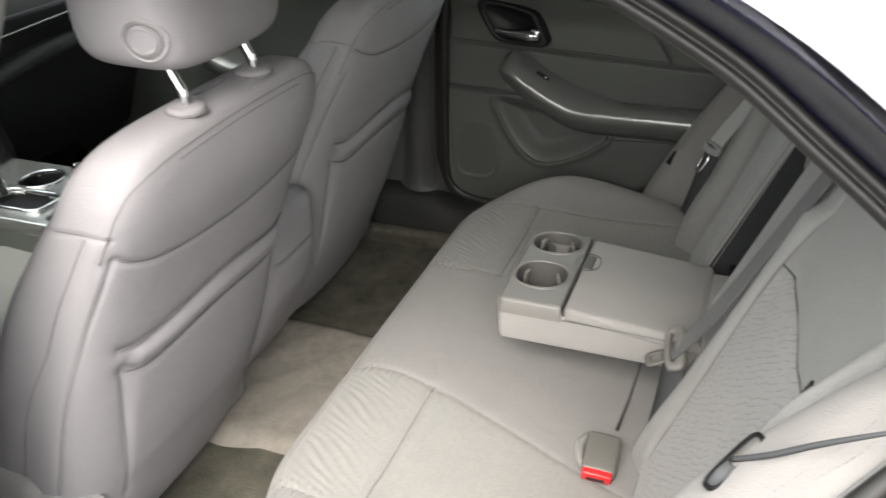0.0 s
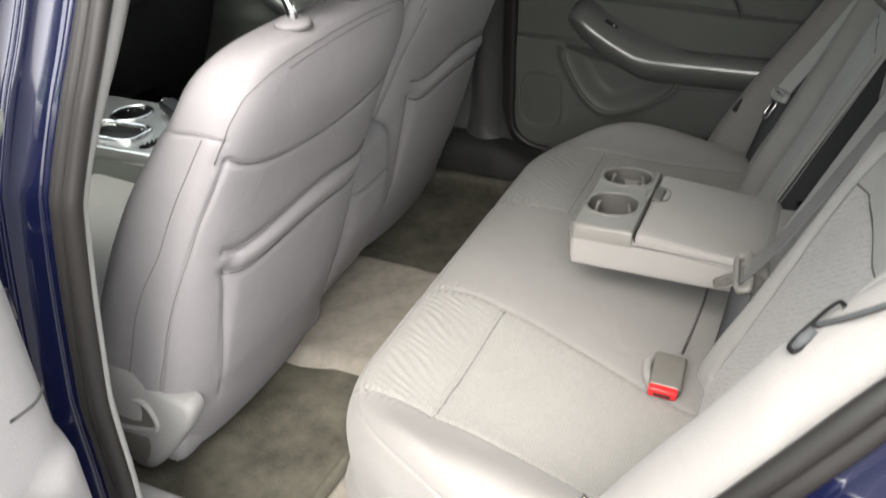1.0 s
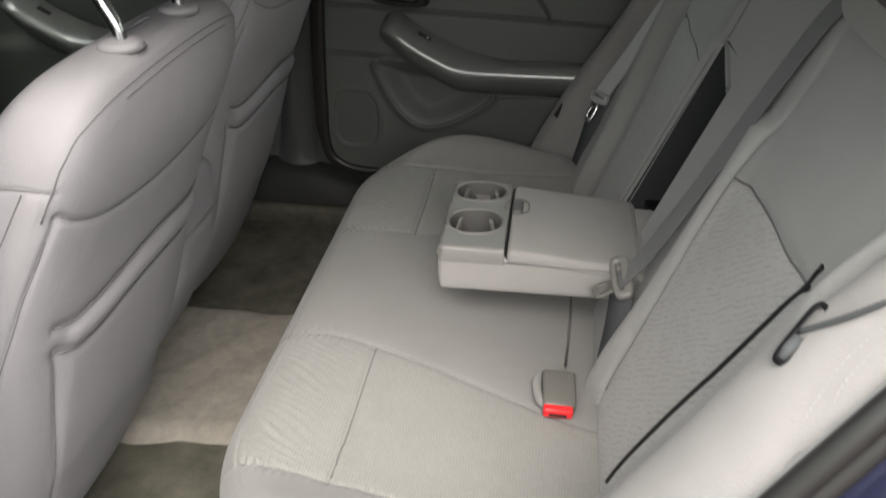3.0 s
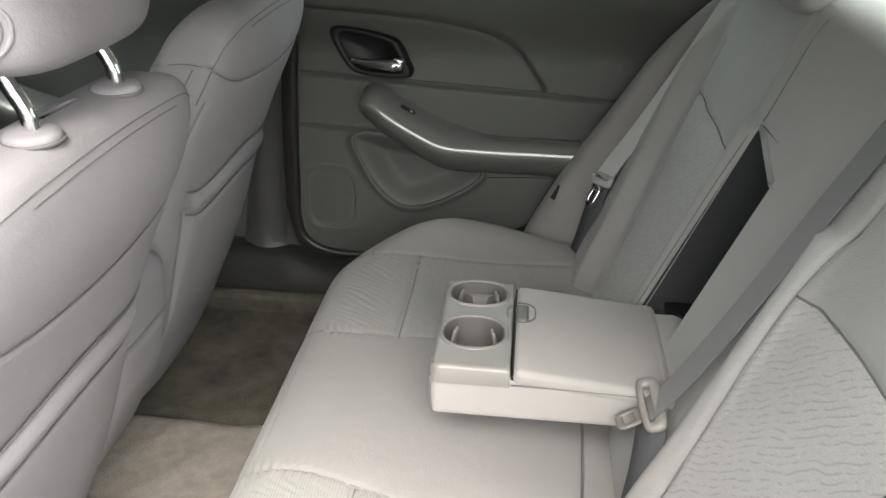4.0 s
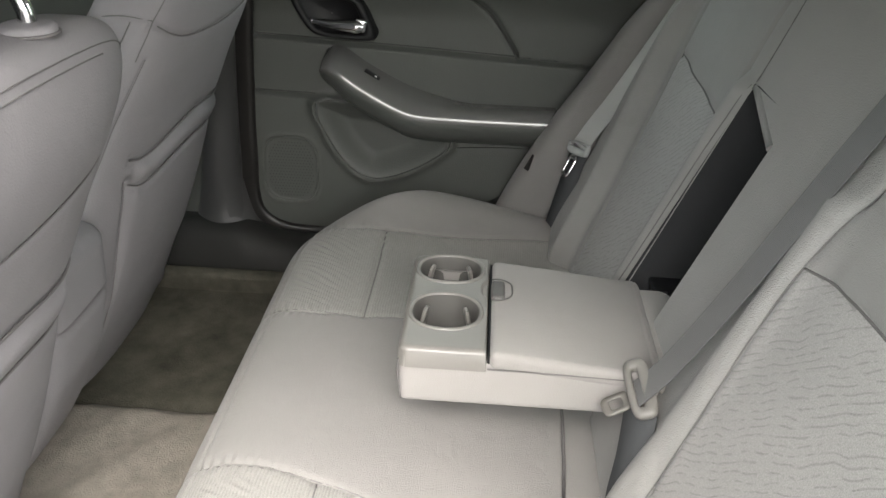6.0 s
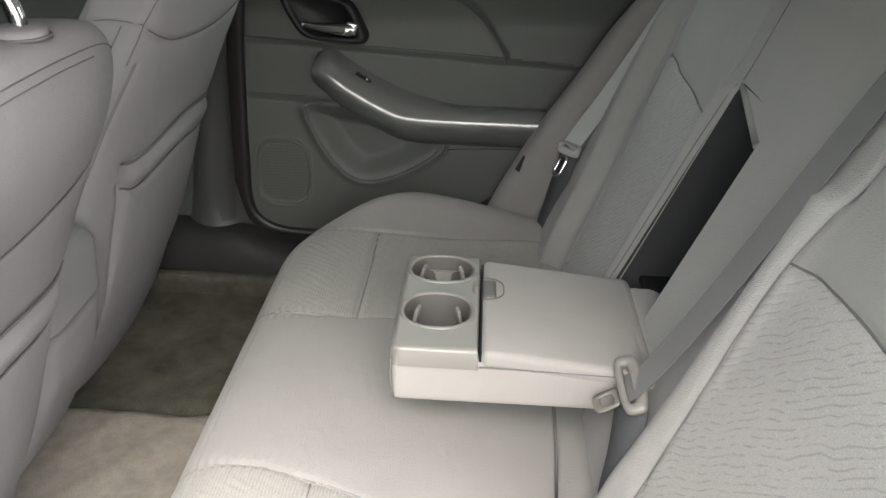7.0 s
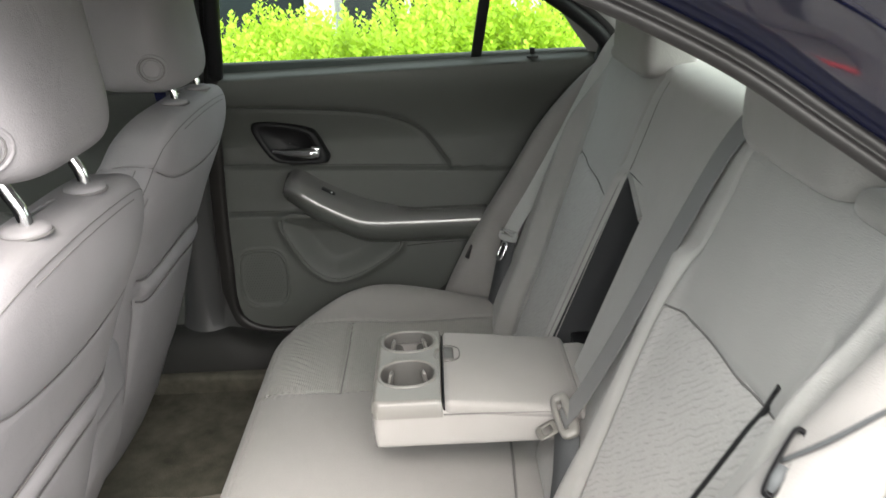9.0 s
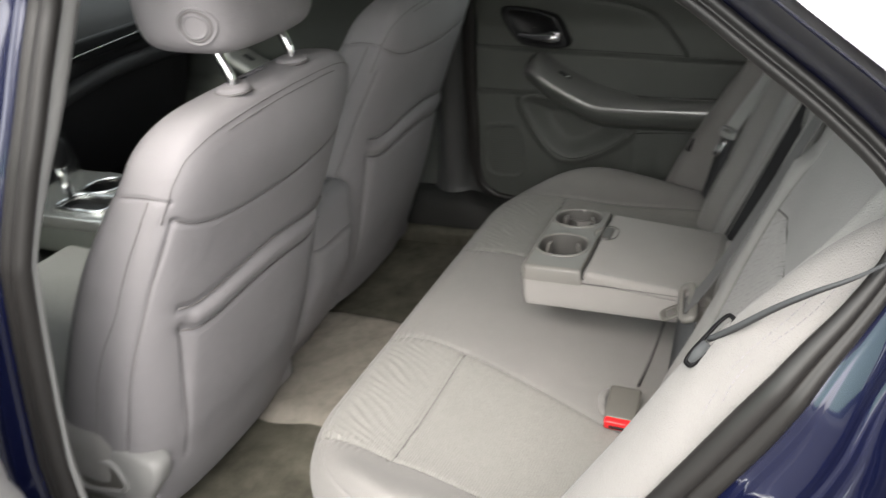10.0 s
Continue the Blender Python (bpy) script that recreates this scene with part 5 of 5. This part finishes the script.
tube("shift_gate_rim", [(-0.905 + 0.066 * math.copysign(abs(math.cos(u)) ** 0.35, math.cos(u)), -0.058 + 0.036 * math.copysign(abs(math.sin(u)) ** 0.5, math.sin(u)), 0.7490) for u in np.linspace(0, 2 * np.pi, 48, endpoint=False)], 0.005, CHROME, console, 8, True, label="chrome shift gate frame")
tube("shifter", [(-0.95, -0.058, 0.755), (-0.955, -0.058, 0.80), (-0.955, -0.058, 0.83)], [0.008, 0.009, 0.013], CHROME, console, 12)
sheet("shift_knob", ellipsoid((0.026, 0.022, 0.032), 0.7, 0.8, 24, 14) + np.array([-0.955, -0.058, 0.855]), BLACK, console, None, close_u=True)
lever = part("brake_lever", rbox((0.13, 0.036, 0.022), 0.008, (-0.830, 0.042, 0.757), (0, 4, -28), 4), BLACK, console, "black parking brake lever with chrome button")
tube("lever_button", [(-0.884, 0.070, 0.760), (-0.893, 0.075, 0.761)], 0.010, CHROME, lever, 12)
tube("lever_strip", [(-0.885, 0.056, 0.7700), (-0.785, 0.003, 0.7640)], 0.0022, CHROME, lever, 8)
rear_of = lambda z: float(np.interp(z, [0.40, 0.42, 0.49, 0.54, 0.62, 0.70, 0.80], [-0.515, -0.51, -0.452, -0.424, -0.386, -0.368, -0.362]))


def console_block(name, z0, z1, half_y, r, label):
    """A padded block with a rounded plan and rounded top."""
    V_ = np.zeros((26, 48, 3))
    for i_, u in enumerate(np.linspace(0, 1, 26)):
        z = z0 + (z1 - z0) * u
        g_ = r * (1 - math.sqrt(max(0.0, 1 - max(0.0, (z - (z1 - r)) / r) ** 2)))
        for j_, t in enumerate(np.linspace(0, 2 * np.pi, 48, endpoint=False)):
            c_, s_ = math.cos(t), math.sin(t)
            xb = rear_of(z) - g_
            V_[i_, j_] = ((xb - 0.66) / 2 + (xb + 0.66) / 2 * math.copysign(abs(c_) ** 0.3, c_), 0.006 + (half_y - g_) * math.copysign(abs(s_) ** 0.3, s_), z)
    return sheet(name, V_, LEATHER, console, None, label, close_v=True, caps=True)


console_block("console_end", 0.40, 0.702, 0.082, 0.006, "grey padded console end")
console_block("armrest_lid", 0.704, 0.795, 0.084, 0.030, "grey padded console lid")
tube("steering_wheel_rim", [(-0.98 + 0.06 * math.sin(u), -0.33 + 0.185 * math.cos(u), 0.955 + 0.175 * math.sin(u)) for u in np.linspace(0, 2 * np.pi, 40, endpoint=False)], 0.015, BLACK, dash, 10, True)

# ---- seat belts ----


def on_back(y, z, lift=0.0):
    return (back_x(z) - 0.008 - lift, y, z)


def slotted_plate(name, centre, a, b, L, W, slot_at, slot_l, slot_w, thick, mat, parent, label=""):
    """A rounded plate with a slot through it, in the plane of a (long) and b (short)."""
    a, b, c = Vector(a).normalized(), Vector(b).normalized(), Vector(centre)
    n_ = a.cross(b).normalized()
    b = n_.cross(a)
    sq = lambda u, e: math.copysign(abs(u) ** e, u)
    th_ = np.linspace(0, 2 * np.pi, 48, endpoint=False)
    rings = []
    for grow, off in ((-0.003, -1.0), (0.0, -0.5), (0.0, 0.5), (-0.003, 1.0)):
        rings.append([c + a * sq(math.cos(t), 0.5) * (L + grow) + b * sq(math.sin(t), 0.6) * (W + grow) + n_ * thick * off for t in th_])
    for grow, off in ((0.0018, 1.0), (0.0, 0.5), (0.0, -0.5), (0.0018, -1.0)):
        rings.append([c + b * slot_at + a * sq(math.cos(t), 0.4) * (slot_l + grow) + b * sq(math.sin(t), 0.4) * (slot_w + grow) + n_ * thick * off for t in th_])
    V_ = np.array([[tuple(v) for v in r] for r in rings])
    return sheet(name, V_, mat, parent, None, label, close_u=True, close_v=True)


fb = thing("far_seat_belt", "grey seat belt hanging by the far side of the bench", "seat belt", group="rear seat belts")
p = spline([(0.50, 0.535, 1.150), (0.466, 0.538, 1.100), (0.394, 0.538, 0.962), (0.331, 0.540, 0.846), (0.296, 0.541, 0.788), (0.276, 0.541, 0.752)], 60)
ribbon("webbing", p, (-0.75, -0.62, 0.25), 0.036, BELT, fb, ribs=13, label="grey ribbed webbing")
p = spline([(0.276, 0.538, 0.745), (0.264, 0.530, 0.700), (0.252, 0.522, 0.65), (0.240, 0.516, 0.60), (0.236, 0.514, 0.56)], 30)
# Lower run of the same strap, darkened where it lies in shade.
ribbon("lower_webbing", p, (-0.70, -0.66, 0.25), 0.038, BELT_DARK, fb, label="lower webbing, shade put into its dark tone")
slotted_plate("tongue_cover", (0.274, 0.536, 0.751), (0.55, -0.75, 0.05), (-0.2, -0.2, -0.9), 0.026, 0.012, -0.004, 0.019, 0.003, 0.0055, BELT, fb, "grey tongue cover")
slotted_plate("metal_tongue", (0.259, 0.526, 0.722), (-0.42, -0.22, -0.88), (0.55, -0.75, 0.05), 0.021, 0.0105, 0.0, 0.012, 0.0055, 0.0013, CHROME, fb, "chrome belt tongue")

cb = thing("centre_seat_belt", "grey seat belt crossing the bench to the armrest", "seat belt", group="rear seat belts")
p = spline([(0.56, -0.175, 1.15), (0.50, -0.178, 1.143), (0.468, -0.168, 1.105), (0.428, -0.157, 1.02), (0.359, -0.144, 0.865), (0.313, -0.133, 0.768), (0.2885, -0.1295, 0.731), (0.281, -0.127, 0.719)], 80)
# Centre strap takes a darker copy of the webbing for its shade.
ribbon("webbing", p, (-0.93, -0.12, 0.36), 0.034, BELT_MID_SHADE, cb, ribs=17, label="grey ribbed webbing")
p = spline([(0.290, -0.140, 0.715), (0.286, -0.156, 0.66), (0.280, -0.165, 0.60), (0.285, -0.17, 0.56)], 30)
ribbon("lower_webbing", p, (-0.75, -0.75, 0.1), 0.040, BELT_DARK, cb, label="lower webbing, shade put into its dark tone")


slotted_plate("belt_guide", (0.289, -0.127, 0.7325), (0.13, -0.92, -0.39), (0.9, 0.1, 0.4), 0.035, 0.0145, -0.0025, 0.0225, 0.0036, 0.0055, TRAY, cb, "taupe grey plastic belt guide")
# Dull buckle grey: the metal's shade is put into its colour.
slotted_plate("metal_tongue", (0.2655, -0.131, 0.7135), (-0.85, -0.12, -0.45), (0.13, -0.92, -0.39), 0.016, 0.0115, 0.0, 0.007, 0.0055, 0.0012, BUCKLE, cb, "metal belt tongue")

nb = thing("near_seat_belt", "grey seat belt lying over the side bolster by the open door", "seat belt", group="rear seat belts")
p = spline([(0.362, -0.606, 0.990), (0.385, -0.624, 1.018), (0.408, -0.636, 1.044), (0.432, -0.645, 1.066), (0.458, -0.648, 1.084), (0.49, -0.64, 1.105)], 30)
ribbon("webbing", p, (0.3, 0.35, 0.8), 0.0055, BELT_DARK, nb, 0.0025, label="webbing seen on edge")
la, lb = Vector((0.346, -0.621, 0.970)), Vector((0.380, -0.595, 1.011))
slotted_plate("tongue_frame", (la + lb) / 2, lb - la, (0.82, -0.37, -0.44), 0.0275, 0.0062, 0.0, 0.0238, 0.0030, 0.0024, BLACK, nb, "dark metal belt tongue frame")
la2, lb2 = la.lerp(lb, 0.12), la.lerp(lb, 0.46)
tube("tongue_bar", [tuple(la2), tuple(la2.lerp(lb2, 0.5)), tuple(lb2)], [0.0035, 0.0055, 0.0045], BELT_DARK, nb, 8)

# buckle in the near seat
bk = thing("belt_buckle", "grey seat belt buckle with a red release button", "belt buckle")
part("housing", rbox((0.046, 0.062, 0.020), 0.005, (0.214, -0.210, 0.592), (14, 4, 3)), BUCKLE, bk)
part("release_button", rbox((0.040, 0.012, 0.017), 0.003, (0.214, -0.2425, 0.5845), (14, 4, 3)), RED, bk, "red release button")
part("button_slot", rbox((0.024, 0.003, 0.004), 0.001, (0.214, -0.2490, 0.5825), (14, 4, 3)), BLACK, bk)
tube("buckle_pocket", spline([(0.19, -0.175, 0.59), (0.183, -0.20, 0.598), (0.187, -0.225, 0.592), (0.196, -0.235, 0.586)], 16), 0.006, FABRIC, bk, 8, label="grey cloth buckle pocket edge")
for s in (-1, 1):
    an = thing("anchor_button", "small pale round anchor marker on the bench", "anchor button", group="anchor buttons")
    sheet("button", ellipsoid((0.003, 0.006, 0.006), 0.8, 1, 16, 8) + np.array([0.276, 0.458 if s > 0 else -0.172, 0.632 if s > 0 else 0.625]), WHITE, an, None, close_u=True)

# ---- door striker on the jamb ----
st = thing("door_striker", "bare metal door striker bolted to the jamb", "striker")
def turned(V_, rot, at):
    m = np.array(Euler([radians(a) for a in rot]).to_matrix())
    return V_ @ m.T + np.array(at)


plate = sheet("base_plate", turned(ellipsoid((0.0165, 0.006, 0.029), 0.35, 0.75, 40, 14), (0, 42, 0), (0.369, -0.730, 0.864)), ZINC, st, None, "", close_u=True)
sheet("plate_gasket", turned(ellipsoid((0.0185, 0.003, 0.031), 0.35, 0.75, 40, 14), (0, 42, 0), (0.370, -0.7245, 0.863)), DOORDARK, st, None, "", close_u=True)
part("striker_shoe", rbox((0.036, 0.022, 0.024), 0.005, (0.3560, -0.742, 0.884), (14, 40, -16), 4), ZINC, st)
part("striker_ridge", rbox((0.026, 0.012, 0.010), 0.004, (0.3620, -0.750, 0.871), (12, 36, -14), 3), ZINC, st)
tube("bolt", [(0.3535, -0.733, 0.843), (0.3535, -0.7395, 0.843)], [0.0085, 0.0075], ZINC, st, 14)
tube("bolt_socket", [(0.3535, -0.7390, 0.843), (0.3535, -0.7402, 0.843)], [0.004, 0.004], DOORDARK, st, 8)

# ---- open near door ----
od = thing("open_rear_door", "open rear door, skylight put into its pale inner trim", "car door")
HX, HY, ANG = -0.385, -0.765, radians(-68)
dirx, diry = math.cos(ANG), math.sin(ANG)


def door_pt(u, w, z):
    """u along the open door, w towards its inner side."""
    return (HX + dirx * u - diry * w, HY + diry * u + dirx * w, z)


zs = np.linspace(0.52, 1.06, 40)
V = np.zeros((40, 40, 3))
for i, z in enumerate(zs):
    for j, u in enumerate(np.linspace(0.0, 0.95, 40)):
        w = 0.035 + 0.035 * math.sqrt(min(1, u / 0.06)) - 0.02 * smooth01(np.array((z - 0.98) / 0.08)) + 0.012 * float(smooth01(np.array((0.78 - z) / 0.02)))
        V[i, j] = door_pt(u, w, z)
sheet("inner_trim", V, DOOR_SKYLIT, od, None, "grey door trim with skylight in its pale tone")
bm = rbox((0.95, 0.075, 0.62), 0.03, (0, 0, 0), None, 4)
bmesh.ops.transform(bm, matrix=Matrix.Translation(door_pt(0.475, -0.008, 0.80)) @ Matrix.Rotation(ANG, 4, "Z"), verts=bm.verts)
part("door_skin", bm, PAINT, od, "navy blue painted door skin")
bm = rbox((0.03, 0.05, 0.36), 0.012, (0, 0, 0), None, 3)
bmesh.ops.transform(bm, matrix=Matrix.Translation(door_pt(0.03, 0.01, 1.24)) @ Matrix.Rotation(ANG, 4, "Z") @ Matrix.Rotation(radians(9), 4, "Y"), verts=bm.verts)
part("window_frame", bm, BLACK, od, "black window frame")
bm = rbox((0.80, 0.006, 0.30), 0.002, (0, 0, 0), None, 1)
bmesh.ops.transform(bm, matrix=Matrix.Translation(door_pt(0.45, 0.01, 1.22)) @ Matrix.Rotation(ANG, 4, "Z"), verts=bm.verts)
og = part("window_glass", bm, GLASS, od, "clear window glass")
og.visible_shadow = False
oval = [door_pt(0.195 + 0.115 * math.cos(u), 0.086, 0.655 + 0.15 * math.sin(u)) for u in np.linspace(0, 2 * np.pi, 48, endpoint=False)]
tube("speaker_rim", oval, 0.013, TRIM_LIGHT, od, 10, True, label="pale oval speaker rim")
obj("speaker_cover", [door_pt(0.195 + 0.11 * math.cos(u), 0.092, 0.655 + 0.145 * math.sin(u)) for u in np.linspace(0, 2 * np.pi, 48, endpoint=False)], [tuple(range(48))], WHITE, od, False, "white oval speaker cover")
for (u0, z0), (u1, z1) in (((0.008, 0.738), (0.10, 0.760)), ((0.004, 0.83), (0.10, 0.865))):
    tube("trim_seam", [door_pt(u0 + (u1 - u0) * k / 8, 0.035 + 0.035 * math.sqrt(min(1, (u0 + (u1 - u0) * k / 8) / 0.06)), z0 + (z1 - z0) * k / 8) for k in range(9)], 0.0018, SEAM, od, 6)
for z in (0.66, 0.92):
    part("hinge", rbox((0.05, 0.03, 0.04), 0.006, (-0.375, -0.755, z)), PAINT, od)

# ---- outside ----
n = 60
x, y = np.meshgrid(np.sign(np.linspace(-1, 1, n)) * np.abs(np.linspace(-1, 1, n)) ** 3 * 400, np.sign(np.linspace(-1, 1, n)) * np.abs(np.linspace(-1, 1, n)) ** 3 * 400, indexing="ij")
tagged(sheet("ground", np.stack([x, y, 0 * x + 0.06], 2), CONCRETE), "worn grey asphalt ground of the car park", "ground", kind="structure")

rng = np.random.default_rng(7)
Vv, Ff = [], []
for i in range(9000):
    hx = rng.uniform(-4.5, 2.2)
    hy = 1.9 + 0.85 * rng.random() ** 1.3
    ht = 0.93 + 0.07 * math.sin(hx * 4.1 + 0.6) * math.sin(hx * 1.7 + 1) + 0.06 * math.sin(hx * 9.0 + hy * 5)
    base = np.array([hx, hy, ht - 0.42 * rng.random() ** 1.5 - 0.05])
    lean = np.array([rng.normal(0, 0.30), rng.normal(-0.15, 0.30), 1.0])
    lean /= np.linalg.norm(lean)
    L = rng.uniform(0.10, 0.24)
    for k in range(20):
        h = k / 19
        c = base + lean * L * h
        a = 2.4 * k + rng.uniform(0, 0.5)
        d = np.array([math.cos(a), math.sin(a), 0.75 + 0.5 * h])
        d /= np.linalg.norm(d)
        sz = rng.uniform(0.026, 0.040) * (1 - 0.35 * h)
        side = np.cross(d, lean)
        side /= np.linalg.norm(side)
        q0 = len(Vv)
        Vv += [c, c + d * sz * 0.5 + side * sz * 0.36, c + d * sz, c + d * sz * 0.5 - side * sz * 0.36]
        Ff.append((q0, q0 + 1, q0 + 2, q0 + 3))
hedge = thing("hedge", "bright yellow green clipped hedge beside the car", "hedge", kind="stuff")
obj("foliage", Vv, Ff, LEAF, hedge, False)
part("hedge_core", rbox((6.7, 0.60, 0.80), 0.1, (-1.15, 2.4, 0.46)), TWIG, hedge)

bld = thing("shop_building", "far building with dark shop windows and pale columns", "building")
part("wall", rbox((24, 0.4, 0.8), 0.02, (0, 5.7, 2.9)), WALL, bld)
part("plinth", rbox((24, 0.3, 0.40), 0.02, (0, 5.7, 0.25)), WALL, bld)
for i in range(-8, 8):
    part("window", rbox((1.30, 0.06, 2.15), 0.01, (i * 1.55 + 0.10, 5.68, 1.50)), DARKGLASS, bld)
    part("column", rbox((0.23, 0.26, 2.15), 0.02, (i * 1.55 + 0.845, 5.60, 1.50)), PALE, bld, "pale column")
    part("mullion", rbox((0.05, 0.10, 2.15), 0.008, (i * 1.55 - 0.06 + 0.02, 5.62, 1.50)), PALE, bld)
post = tagged(part("bollard", rbox((0.11, 0.11, 1.0), 0.05, (0.59, 5.2, 0.56)), REDPAINT), "red painted post standing beyond the hedge", "post")
